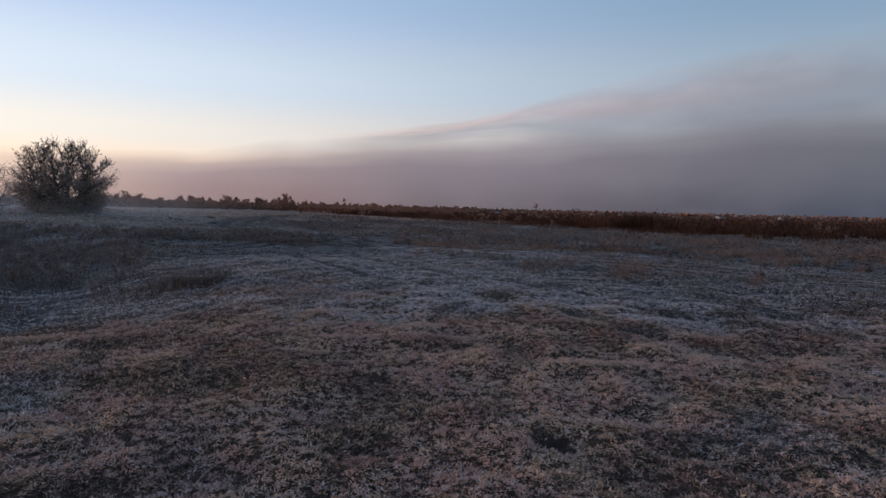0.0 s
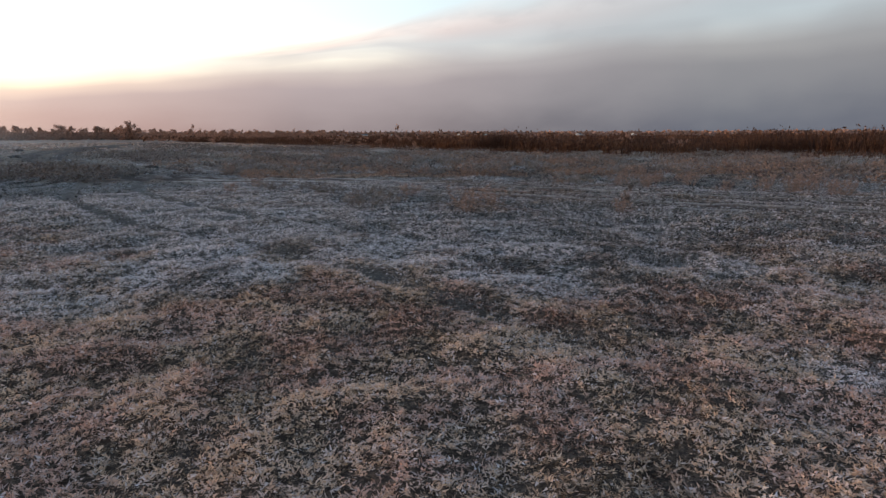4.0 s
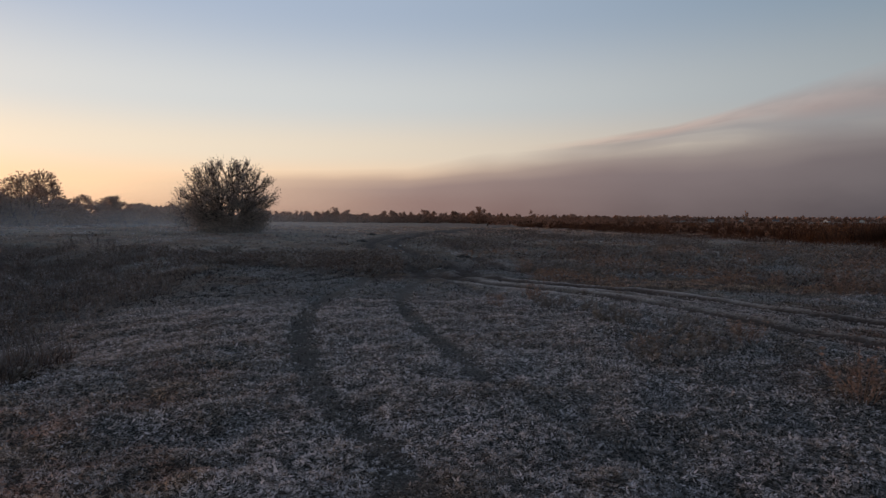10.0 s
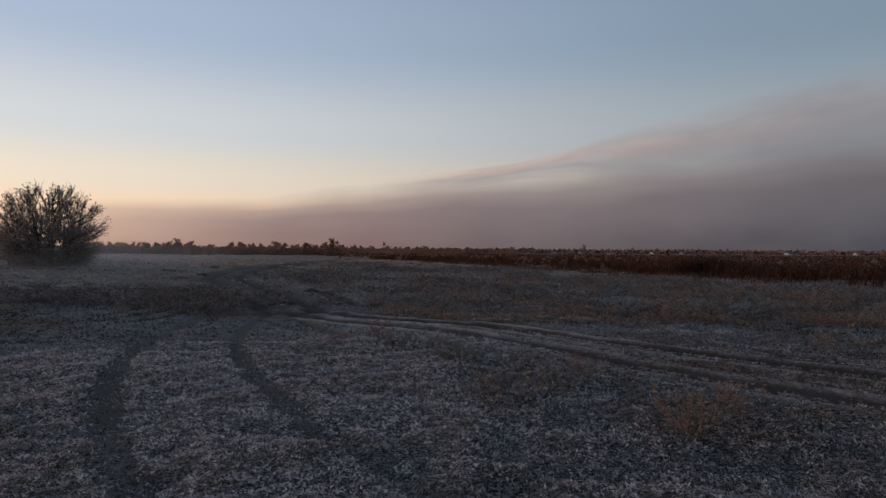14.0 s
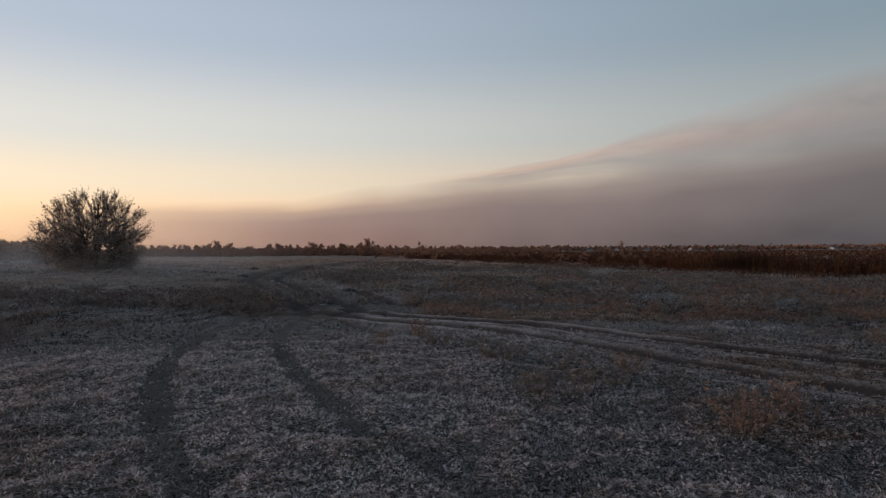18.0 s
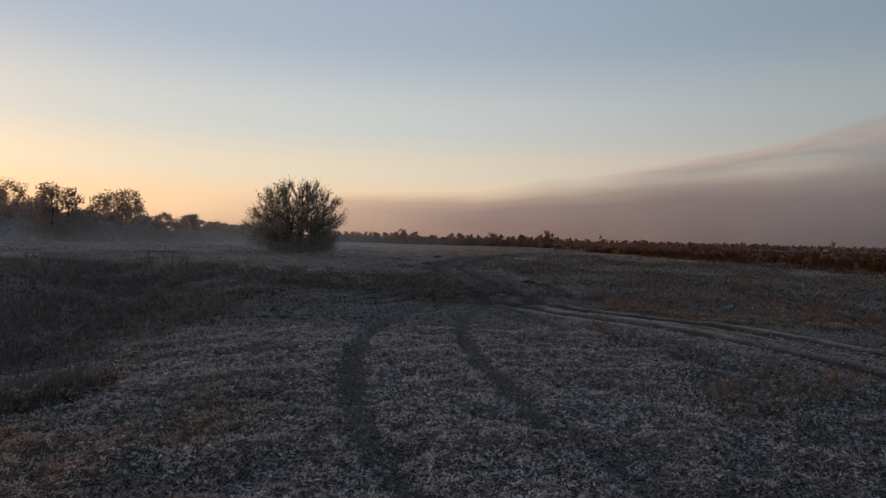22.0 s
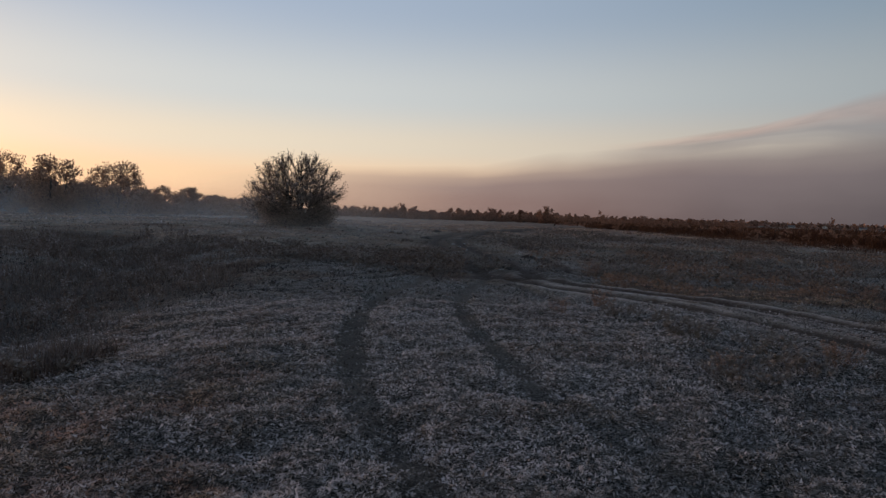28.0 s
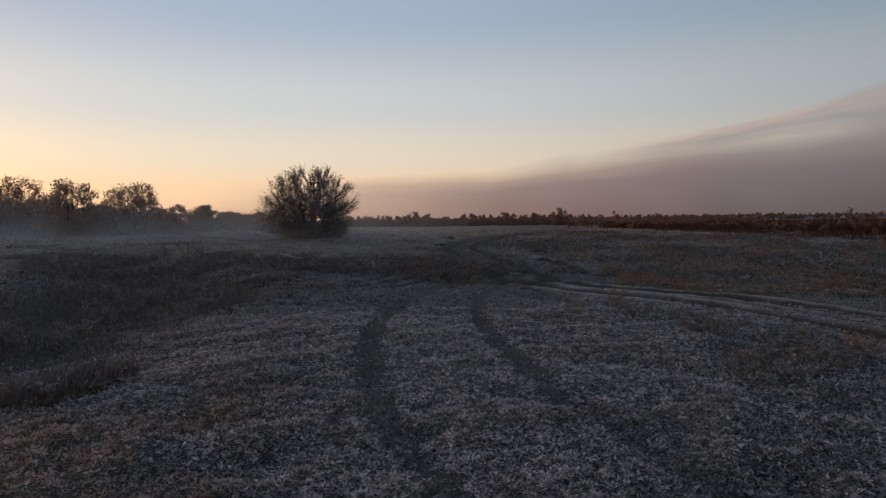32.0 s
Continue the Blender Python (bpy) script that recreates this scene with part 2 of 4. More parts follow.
M_ROOF = [material("slate_roof", roof_nodes((0.16, 0.15, 0.15))), material("tile_roof", roof_nodes((0.25, 0.10, 0.06)))]
M_GLASS = material("dark_glass", glass_nodes, 0.1)


# ---- helpers for meshes ----
def tri_mesh(name, verts, tris, mat, **attrs):
    """A mesh object's data from arrays of corners and triangles, with named numbers on the corners."""
    me = bpy.data.meshes.new(name)
    verts, tris = np.asarray(verts, np.float32), np.asarray(tris, np.int32)
    me.vertices.add(len(verts))
    me.vertices.foreach_set("co", verts.ravel())
    me.loops.add(tris.size)
    me.loops.foreach_set("vertex_index", tris.ravel())
    me.polygons.add(len(tris))
    me.polygons.foreach_set("loop_start", np.arange(0, tris.size, tris.shape[1], dtype=np.int32))
    for key, val in attrs.items():
        a = me.attributes.new(key, "FLOAT", "POINT")
        a.data.foreach_set("value", np.asarray(val, np.float32))
    me.update(calc_edges=True)
    me.materials.append(mat)
    return me


def part(name, me, parent, label=""):
    ob = new(name, me)
    ob.parent = parent
    return tagged(ob, label)


def bm_mesh(name, bm, mat):
    me = bpy.data.meshes.new(name)
    bm.to_mesh(me)
    bm.free()
    me.materials.append(mat)
    return me


def smooth(a, b, v):
    u = np.clip((v - a) / (b - a), 0, 1)
    return u * u * (3 - 2 * u)


LATTICE = np.random.RandomState(5).rand(256, 256)


def value_noise(x, y, size):
    """Smooth noise from 0 to 1 over the plan, with lumps of that size in metres."""
    u, v = np.asarray(x) / size + 57.3, np.asarray(y) / size + 91.7
    i, j = np.floor(u).astype(int), np.floor(v).astype(int)
    p, q = u - i, v - j
    p, q = p * p * (3 - 2 * p), q * q * (3 - 2 * q)
    g = lambda a, b: LATTICE[a % 256, b % 256]
    return (g(i, j) * (1 - p) + g(i + 1, j) * p) * (1 - q) + (g(i, j + 1) * (1 - p) + g(i + 1, j + 1) * p) * q


def lumps(x, y, size, octaves=3):
    total, weight = 0.0, 0.0
    for k in range(octaves):
        total = total + value_noise(x, y, size / 2 ** k) * 0.5 ** k
        weight += 0.5 ** k
    return total / weight


def line_gap(x, y, line):
    """How far each place lies from a polyline on the plan."""
    best = np.full(np.shape(x), 1e9)
    for (ax, ay), (bx, by) in zip(line, line[1:]):
        dx, dy = bx - ax, by - ay
        s = np.clip(((x - ax) * dx + (y - ay) * dy) / (dx * dx + dy * dy), 0, 1)
        best = np.minimum(best, np.hypot(x - ax - s * dx, y - ay - s * dy))
    return best


def rounded(line, step=0.5):
    """A polyline's smooth course (Catmull-Rom)."""
    p = np.array([line[0], *line, line[-1]], float)
    out = []
    for k in range(1, len(p) - 2):
        n = max(2, int(np.hypot(*(p[k + 1] - p[k])) / step))
        for s in np.arange(n) / n:
            out.append(tuple(0.5 * (2 * p[k] + (p[k + 1] - p[k - 1]) * s + (2 * p[k - 1] - 5 * p[k] + 4 * p[k + 1] - p[k + 2]) * s * s + (3 * p[k] - p[k - 1] - 3 * p[k + 1] + p[k + 2]) * s ** 3)))
    return out + [tuple(p[-2])]


# ---- plan of the field ----
ROAD_FAR_RUT = rounded([(16.5, 4), (13.6, 8.4), (11, 12.2), (8.7, 15.0), (6.8, 16.8), (5.4, 18.3), (4.0, 19.7), (2.0, 22.0), (-0.8, 23.9), (-2.9, 25.9)], 1.0)
ROAD_NEAR_RUT = rounded([(15.2, 3), (12.3, 7.6), (10.1, 11.0), (8.5, 12.9), (6.1, 15.2), (4.2, 17.3), (2.4, 19.8), (0.8, 21.5), (-1.6, 23.3), (-3.9, 25.6)], 1.0)
ROAD_ON = rounded([(-3.2, 25.4), (-4.2, 28), (-6, 31.8), (-8.6, 36.8), (-11, 41.5), (-13.4, 46), (-15.6, 53), (-16.6, 62), (-17.2, 74), (-19, 95), (-21, 120)], 2.0)
TRACK_LEFT = rounded([(-5.3, 27.6), (-5.05, 25.0), (-4.75, 22.3), (-3.95, 19.1), (-3.0, 16.8), (-2.13, 15.0), (-1.32, 13.7), (-0.7, 12.7), (0.0, 11.9), (0.55, 11.3), (0.95, 10.6), (1.25, 10.1), (1.6, 9.55), (1.95, 8.9), (2.5, 7.9), (3.4, 6.4)], 0.7)
TRACK_RIGHT = rounded([(-3.6, 26.3), (-3.35, 24.2), (-3.2, 22.2), (-2.55, 20.0), (-1.8, 18.1), (-1.05, 16.6), (-0.2, 15.1), (0.45, 14.0), (1.1, 13.1), (2.0, 12.0), (3.2, 10.6)], 0.7)
OLD_RUT = [(x + 0.45, y + 0.5) for x, y in ROAD_FAR_RUT[:-3]]
SIDE_RUT = rounded([(-3.6, 25.6), (-2.5, 23.5), (-1.5, 21.8), (-0.55, 20.1)], 1.0)
SCAR = rounded([(-10.2, 51.6), (-9.4, 47.6), (-7.5, 44.0), (-6.1, 40.0), (-4.7, 35.5), (-2.8, 31.0), (-1.9, 28.9)], 1.5)
FAR_MUD = rounded([(-15.8, 50.5), (-17.6, 57.0), (-18.0, 61.5), (-16.6, 65.0), (-15.6, 70.0)], 2.0)
CREASE = rounded([(-6.3, 14.4), (-5.5, 14.8), (-5.0, 15.1), (-4.2, 15.35), (-3.6, 16.0)], 0.6)
HOLLOW = [(-6.3, 9.8), (-7.8, 13.6), (-10.6, 18.2), (-14.6, 23), (-21, 29), (-30, 35)]
PIT = (0.8, 4.31)
FORK_BRUSH = [(-20, 34), (-13, 31), (-7.5, 29.5), (-5.6, 27.8)]
BELT = [(2 + 1.2 * (x - 2), 8 + 1.2 * (y - 8)) for x, y in [(60, -6), (41, 14), (30, 29), (24, 35), (17.5, 41), (12, 48), (6.5, 62), (-4, 82), (-16, 98)]]


def height(x, y):
    """The ground's height over the plan."""
    x, y = np.asarray(x, float), np.asarray(y, float)
    r = np.hypot(x - 2, y - 8)
    h = 0.2 * smooth(1, 11, y) - 0.1 * smooth(20, 30, y)
    h = h + 0.10 * np.exp(-line_gap(x, y, ROAD_FAR_RUT) ** 2 / 8)
    left = smooth(18, -6, x + 0.1 * y)
    h = h + (0.32 + 0.22 * left) * smooth(24, 75, r)
    h = h + 0.28 * smooth(24, 32, np.degrees(np.arctan2(2 - x, y - 8))) * smooth(30, 54, r)
    h = h - 0.55 * np.exp(-(line_gap(x, y, HOLLOW) / 2.6) ** 2) * smooth(3, 7, np.hypot(x - 2, y - 6))
    near = smooth(90, 40, r)
    calm = smooth(0.2, 1.3, np.minimum(line_gap(x, y, ROAD_FAR_RUT), line_gap(x, y, ROAD_NEAR_RUT)))
    near = near * (0.25 + 0.75 * calm)
    h = h + near * (0.16 * (lumps(x, y, 5.0) - 0.5) + 0.10 * (lumps(x, y, 0.9, 2) - 0.5) + 0.085 * (lumps(x, y, 0.34, 1) - 0.5))
    for line, deep, wide in ((ROAD_FAR_RUT, 0.085, 0.22), (ROAD_NEAR_RUT, 0.07, 0.19), (OLD_RUT, 0.05, 0.13), (SIDE_RUT, 0.04, 0.14), (SCAR, 0.09, 0.3), (FAR_MUD, 0.07, 0.8), (CREASE, 0.05, 0.12)):
        g = line_gap(x, y, line)
        h = h - deep * np.exp(-(g / wide) ** 2) + 0.018 * np.exp(-((g - wide - 0.2) / 0.12) ** 2)
    h = h - 0.10 * np.exp(-((x - PIT[0]) ** 2 + (y - PIT[1]) ** 2) / 0.014)
    for line in (TRACK_LEFT, TRACK_RIGHT):
        h = h - 0.035 * np.exp(-(line_gap(x, y, line) / 0.2) ** 4)
    fork = line_gap(x, y, ROAD_ON)
    h = h - 0.06 * np.exp(-((fork - 0.75) / 0.32) ** 2) + 0.03 * np.exp(-((fork - 1.5) / 0.3) ** 2) + 0.05 * np.exp(-(fork / 0.3) ** 2)
    return h


def bare(x, y):
    """0 for turf, 1 for bare mud."""
    wob = lumps(x, y, 0.8) - 0.5
    b = smooth(0.34, 0.23, line_gap(x, y, ROAD_FAR_RUT) + 0.22 * wob)
    b = np.maximum(b, 0.9 * smooth(0.30, 0.18, line_gap(x, y, ROAD_NEAR_RUT) + 0.22 * wob))
    b = np.maximum(b, 0.7 * smooth(0.24, 0.08, line_gap(x, y, OLD_RUT) + 0.3 * wob))
    b = np.maximum(b, (0.25 + 0.5 * lumps(x, y, 1.2)) * smooth(3.4, 1.6, line_gap(x, y, HOLLOW) + 1.5 * wob))
    b = np.maximum(b, 0.55 * smooth(2.6, 1.2, line_gap(x, y, FORK_BRUSH) + 1.8 * wob))
    b = np.maximum(b, smooth(0.17, 0.09, np.hypot(x - PIT[0], y - PIT[1]) + 0.1 * wob))
    fork = line_gap(x, y, ROAD_ON)
    b = np.maximum(b, (0.62 + 0.38 * smooth(0.4, 0.2, np.abs(fork - 0.75))) * smooth(2.6, 1.0, fork + 2.0 * wob))
    b = np.maximum(b, smooth(0.3, 0.5, lumps(x + 3, y, 2.6, 2)) * smooth(0.5, 0.2, line_gap(x, y, SCAR) + 0.7 * wob))
    b = np.maximum(b, 0.8 * smooth(1.2, 0.5, line_gap(x, y, FAR_MUD) + 1.5 * wob))
    b = np.maximum(b, 0.6 * smooth(0.2, 0.08, line_gap(x, y, SIDE_RUT) + 0.15 * wob))
    b = np.maximum(b, 0.6 * smooth(0.16, 0.06, line_gap(x, y, CREASE) + 0.1 * wob))
    return b


def pressed(x, y):
    """1 where a wheel has pressed the rimed grass flat."""
    ragged = 0.22 * (lumps(x, y, 0.26, 3) - 0.5)
    left = smooth(0.22, 0.10, line_gap(x, y, TRACK_LEFT) + ragged) * smooth(6.6, 8.6, y) * (0.66 + 0.34 * smooth(12.0, 14.5, y))
    right = smooth(0.20, 0.09, line_gap(x, y, TRACK_RIGHT) + ragged) * smooth(10.4, 12.5, y) * (0.4 + 0.6 * smooth(12.5, 15.5, y))
    return np.maximum(left, right) * (0.8 + 0.8 * (lumps(x, y, 0.5, 3) - 0.5))


def in_view(x, y):
    """The part of the field that lies ahead of the walk."""
    edge = 1.6 * lumps(x + 7, y, 0.9, 3)
    return (y > 1.9 + edge) & (x < 2.0 - edge + 1.1 * (y - 1.3)) & (x > np.minimum(-0.72 * y - 1.4, 1 - 1.75 * (y - 7.2)) + edge)


def rim(x, y):
    """1 on the trodden crests beside the ruts, where rime lies thick."""
    wob = 0.25 * (lumps(x, y, 1.1) - 0.5)
    far, near = line_gap(x, y, ROAD_FAR_RUT) + wob, line_gap(x, y, ROAD_NEAR_RUT) + wob
    return np.maximum(np.exp(-((far - 0.42) / 0.11) ** 2), 0.9 * np.exp(-((near - 0.37) / 0.11) ** 2))


def dryness(x, y):
    """0 for rimed green turf, 1 for dry straw."""
    near = smooth(9.8, 7.0, y + 0.12 * (x - 2))
    d = smooth(0.46, 0.62, lumps(x, y, 2.2)) * (0.45 + 0.5 * near) + 0.4 * smooth(0.5, 0.68, lumps(x + 31, y, 0.5, 2)) + near * (0.42 + 0.5 * smooth(0.34, 0.52, lumps(x - 17, y + 9, 1.1, 2)))
    d = d * (1 - 0.55 * smooth(8.5, 11.5, y) * (1 - smooth(0.55, 0.7, lumps(x, y + 40, 3.0))))
    d = d + 0.75 * smooth(2.4, 0.8, line_gap(x, y, [(0.6, 24.4), (4.2, 24.5), (8.8, 26.0), (13.5, 25.3), (20, 23)])) + 0.45 * smooth(16, 22, y) * smooth(0.5, 0.62, lumps(x + 5, y, 3.5))
    d = d + 0.3 * smooth(2.5, 1.0, line_gap(x, y, [(-3.2, 8.6), (-2.2, 6.8)]))
    d = d + 0.5 * smooth(0.9, 0.3, line_gap(x, y, [(-3.4, 11.6), (-2.5, 11.0), (-0.9, 10.3)]) + 0.8 * (lumps(x, y, 0.9) - 0.5))
    d = d + 0.8 * smooth(55, 75, np.hypot(x, y)) * (0.3 + 0.7 * smooth(-40, 0, x + 0.15 * y))
    return np.clip(d, 0, 1)


def walk_gap(x, y):
    return line_gap(x, y, [(0, 0), (1.7, 4.3), (2.1, 7.8)])


# ---- the ground: one sheet to the horizon ----
def axis_grow(start, step, rate, end):
    out = [start]
    while out[-1] < end:
        step *= rate
        out.append(out[-1] + step)
    return np.array(out)


gx = axis_grow(9.0, 0.075, 1.03, 30.0)
gx = np.concatenate([-axis_grow(9.0, 0.075, 1.02, 32.0)[:0:-1], np.arange(-9.0, 9.0, 0.075), gx])
gx = np.concatenate([-axis_grow(-gx[0], gx[1] - gx[0], 1.2, 4800)[:0:-1], gx, axis_grow(gx[-1], gx[-1] - gx[-2], 1.2, 4800)[1:]])
gy = np.concatenate([-axis_grow(-2.6, 0.075, 1.16, 4800)[:0:-1], np.arange(2.6, 20.0, 0.075), axis_grow(20.0, 0.075, 1.0125, 75.0)])
gy = np.concatenate([gy, axis_grow(gy[-1], gy[-1] - gy[-2], 1.2, 4800)[1:]])
GX, GY = np.meshgrid(gx, gy)
fx, fy = GX.ravel(), GY.ravel()
cols, count = len(gx), len(gx) * len(gy)
ids = np.arange(count).reshape(len(gy), cols)
quads = np.stack([ids[:-1, :-1], ids[:-1, 1:], ids[1:, 1:], ids[1:, :-1]], -1).reshape(-1, 4)
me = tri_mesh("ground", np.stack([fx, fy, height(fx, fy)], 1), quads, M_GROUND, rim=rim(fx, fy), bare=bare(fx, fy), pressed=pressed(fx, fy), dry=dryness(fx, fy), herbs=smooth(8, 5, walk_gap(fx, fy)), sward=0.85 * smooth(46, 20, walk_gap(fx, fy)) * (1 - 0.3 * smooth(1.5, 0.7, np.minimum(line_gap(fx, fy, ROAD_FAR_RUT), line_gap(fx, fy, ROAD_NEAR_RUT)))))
me.polygons.foreach_set("use_smooth", np.ones(len(quads), bool))
tagged(new("ground", me), "frosty open pasture with wheel tracks and muddy ruts", "ground", kind="structure")


# ---- smoke along the horizon, kilometres away: a low bank and a plume that leaves it ----
BANK_TOP = [(46, 3.5), (34, 4.0), (26, 4.2), (19.5, 4.5), (16.5, 5.0), (13, 5.7), (8, 6.1), (3, 6.3), (-2, 6.7), (-8, 7.2), (-14, 7.6), (-25, 8.5), (-34, 9.1), (-60, 10), (-110, 9)]
PLUME_TOP = [(12, 6.2), (6, 6.7), (2, 7.2), (-2, 7.7), (-6, 8.7), (-10, 9.9), (-15, 11.3), (-19, 12.3), (-27, 13.6), (-34, 14.2), (-50, 15.5), (-75, 16.5), (-110, 12)]
PLUME_FOOT = [(12, 4.6), (2, 5.4), (-3, 6.2), (-7, 6.2), (-12, 4.8), (-18, 3.8), (-34, 3.5), (-110, 3.5)]


def stretched(t, vec, x, y):
    n = t.nodes.new("ShaderNodeVectorMath")
    n.operation = "MULTIPLY"
    n.inputs[1].default_value = (x, y, 1.0)
    t.links.new(vec, n.inputs[0])
    return n.outputs[0]


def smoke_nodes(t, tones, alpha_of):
    """Thin smoke that glows by itself, the dawn light on it put into its emission: tones(u, v, streak) gives its
    colour, alpha_of its thickness; u is degrees to the right / 100, v the level.
    """
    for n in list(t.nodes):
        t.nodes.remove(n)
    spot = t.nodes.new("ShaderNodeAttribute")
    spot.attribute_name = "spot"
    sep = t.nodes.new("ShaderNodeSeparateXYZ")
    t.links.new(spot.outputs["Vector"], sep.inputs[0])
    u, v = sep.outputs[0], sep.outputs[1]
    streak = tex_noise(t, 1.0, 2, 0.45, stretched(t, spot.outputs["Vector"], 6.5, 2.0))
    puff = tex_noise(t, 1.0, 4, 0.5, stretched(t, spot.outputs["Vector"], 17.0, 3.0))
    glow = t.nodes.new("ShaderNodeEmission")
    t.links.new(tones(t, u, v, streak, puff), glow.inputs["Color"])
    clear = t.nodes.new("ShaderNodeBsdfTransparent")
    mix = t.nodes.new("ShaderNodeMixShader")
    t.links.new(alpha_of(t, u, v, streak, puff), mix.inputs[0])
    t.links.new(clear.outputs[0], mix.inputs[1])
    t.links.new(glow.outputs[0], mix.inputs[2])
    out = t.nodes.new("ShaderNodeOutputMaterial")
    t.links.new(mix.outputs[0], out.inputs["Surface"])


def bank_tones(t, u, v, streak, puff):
    # emission stands for dawn light on the bank: peach sunward, darker low and right
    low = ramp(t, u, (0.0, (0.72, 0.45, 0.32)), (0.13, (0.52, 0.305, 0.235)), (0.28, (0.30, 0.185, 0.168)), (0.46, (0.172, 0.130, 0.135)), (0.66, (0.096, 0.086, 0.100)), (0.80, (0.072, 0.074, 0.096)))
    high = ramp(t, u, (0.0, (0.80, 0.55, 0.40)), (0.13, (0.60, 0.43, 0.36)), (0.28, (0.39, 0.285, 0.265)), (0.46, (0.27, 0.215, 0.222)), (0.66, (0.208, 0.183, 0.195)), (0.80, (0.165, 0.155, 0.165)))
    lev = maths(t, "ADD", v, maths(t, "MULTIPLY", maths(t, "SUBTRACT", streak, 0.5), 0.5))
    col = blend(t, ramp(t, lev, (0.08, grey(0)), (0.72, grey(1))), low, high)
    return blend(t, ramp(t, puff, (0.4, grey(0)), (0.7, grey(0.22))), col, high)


def bank_alpha(t, u, v, streak, puff):
    edge = maths(t, "ADD", v, maths(t, "MULTIPLY", maths(t, "SUBTRACT", streak, 0.5), 0.24))
    edge = maths(t, "ADD", edge, maths(t, "MULTIPLY", maths(t, "SUBTRACT", puff, 0.5), 0.07))
    return maths(t, "MULTIPLY", ramp(t, edge, (0.60, grey(1)), (0.76, grey(0.8)), (0.9, grey(0.25)), (1.0, grey(0))), ramp(t, u, (0.02, grey(0)), (0.09, grey(0.4)), (0.16, grey(0.8)), (0.25, grey(1))))


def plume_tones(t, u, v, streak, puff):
    # the crest's pink dawn light is put into the emission colour
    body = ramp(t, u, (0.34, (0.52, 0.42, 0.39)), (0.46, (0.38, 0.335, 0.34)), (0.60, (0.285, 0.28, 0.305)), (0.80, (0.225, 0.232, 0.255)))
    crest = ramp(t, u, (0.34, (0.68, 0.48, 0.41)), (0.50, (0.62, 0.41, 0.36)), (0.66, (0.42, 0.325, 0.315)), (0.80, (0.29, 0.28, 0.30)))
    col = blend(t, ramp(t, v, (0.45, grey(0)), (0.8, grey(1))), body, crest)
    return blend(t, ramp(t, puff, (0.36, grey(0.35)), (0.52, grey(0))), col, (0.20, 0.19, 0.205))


def plume_alpha(t, u, v, streak, puff):
    edge = maths(t, "ADD", v, maths(t, "MULTIPLY", maths(t, "SUBTRACT", puff, 0.5), 0.16))
    shape = ramp(t, edge, (0.0, grey(0.0)), (0.2, grey(0.5)), (0.4, grey(0.85)), (0.62, grey(0.85)), (0.80, grey(0.5)), (0.97, grey(0)))
    thick = ramp(t, streak, (0.42, grey(1)), (0.55, grey(0.8)), (0.68, grey(0.35)))
    return maths(t, "MULTIPLY", maths(t, "MULTIPLY", shape, thick), ramp(t, u, (0.35, grey(0)), (0.42, grey(0.7)), (0.48, grey(1))))


def smoke_sheet(name, label, foot, top, far_r, tones, alpha_of):
    mat = bpy.data.materials.new(name)
    mat.use_nodes = True
    smoke_nodes(mat.node_tree, tones, alpha_of)
    azs, lev = np.linspace(top[0][0], -110, 160), np.linspace(0, 1, 25)
    AZ, LV = np.meshgrid(azs, lev)
    az_f, lv_f = AZ.ravel(), LV.ravel()
    lo, hi = (np.interp(az_f, *np.array(k)[::-1].T) for k in (foot, top))
    elev, a_rad = np.radians(lo + (hi - lo) * lv_f), np.radians(az_f)
    sv = np.stack([2 - far_r * np.sin(a_rad), 8 + far_r * np.cos(a_rad), 1.8 + far_r * np.tan(elev)], 1)
    ids = np.arange(len(az_f)).reshape(len(lev), len(azs))
    quads = np.stack([ids[:-1, :-1], ids[:-1, 1:], ids[1:, 1:], ids[1:, :-1]], -1).reshape(-1, 4)
    me = tri_mesh(name, sv, quads, mat)
    sp = me.attributes.new("spot", "FLOAT_VECTOR", "POINT")
    sp.data.foreach_set("vector", np.stack([(46 - az_f) / 100, lv_f, 0 * lv_f], 1).astype(np.float32).ravel())
    tagged(new(name, me), label, "smoke", kind="structure")


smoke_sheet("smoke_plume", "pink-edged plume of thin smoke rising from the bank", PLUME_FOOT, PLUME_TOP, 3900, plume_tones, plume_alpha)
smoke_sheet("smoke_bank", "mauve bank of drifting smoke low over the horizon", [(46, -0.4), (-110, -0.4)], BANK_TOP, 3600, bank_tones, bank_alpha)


# ---- blades ----
def blades(base, length, width, heading, lean, droop, rng):
    """Bent blades, four corners and two triangles each; also how far up each corner is."""
    n = len(base)
    side = np.stack([-np.sin(heading), np.cos(heading), np.zeros(n)], 1) * (width / 2)[:, None]
    out = np.stack([np.cos(heading), np.sin(heading), np.zeros(n)], 1)
    up = np.array([0, 0, 1.0])
    mid = base + (out * np.sin(lean)[:, None] + up * np.cos(lean)[:, None]) * (0.55 * length)[:, None]
    l2 = lean + droop
    tip = mid + (out * np.sin(l2)[:, None] + up * np.cos(l2)[:, None]) * (0.5 * length)[:, None]
    v = np.stack([base, mid - side, mid + side, tip], 1).reshape(-1, 3)
    k = (np.arange(n) * 4)[:, None]
    f = np.concatenate([k + [0, 2, 1], k + [1, 2, 3]], 1).reshape(-1, 3)
    return v, f, np.tile([0, 0.6, 0.6, 1.0], n)


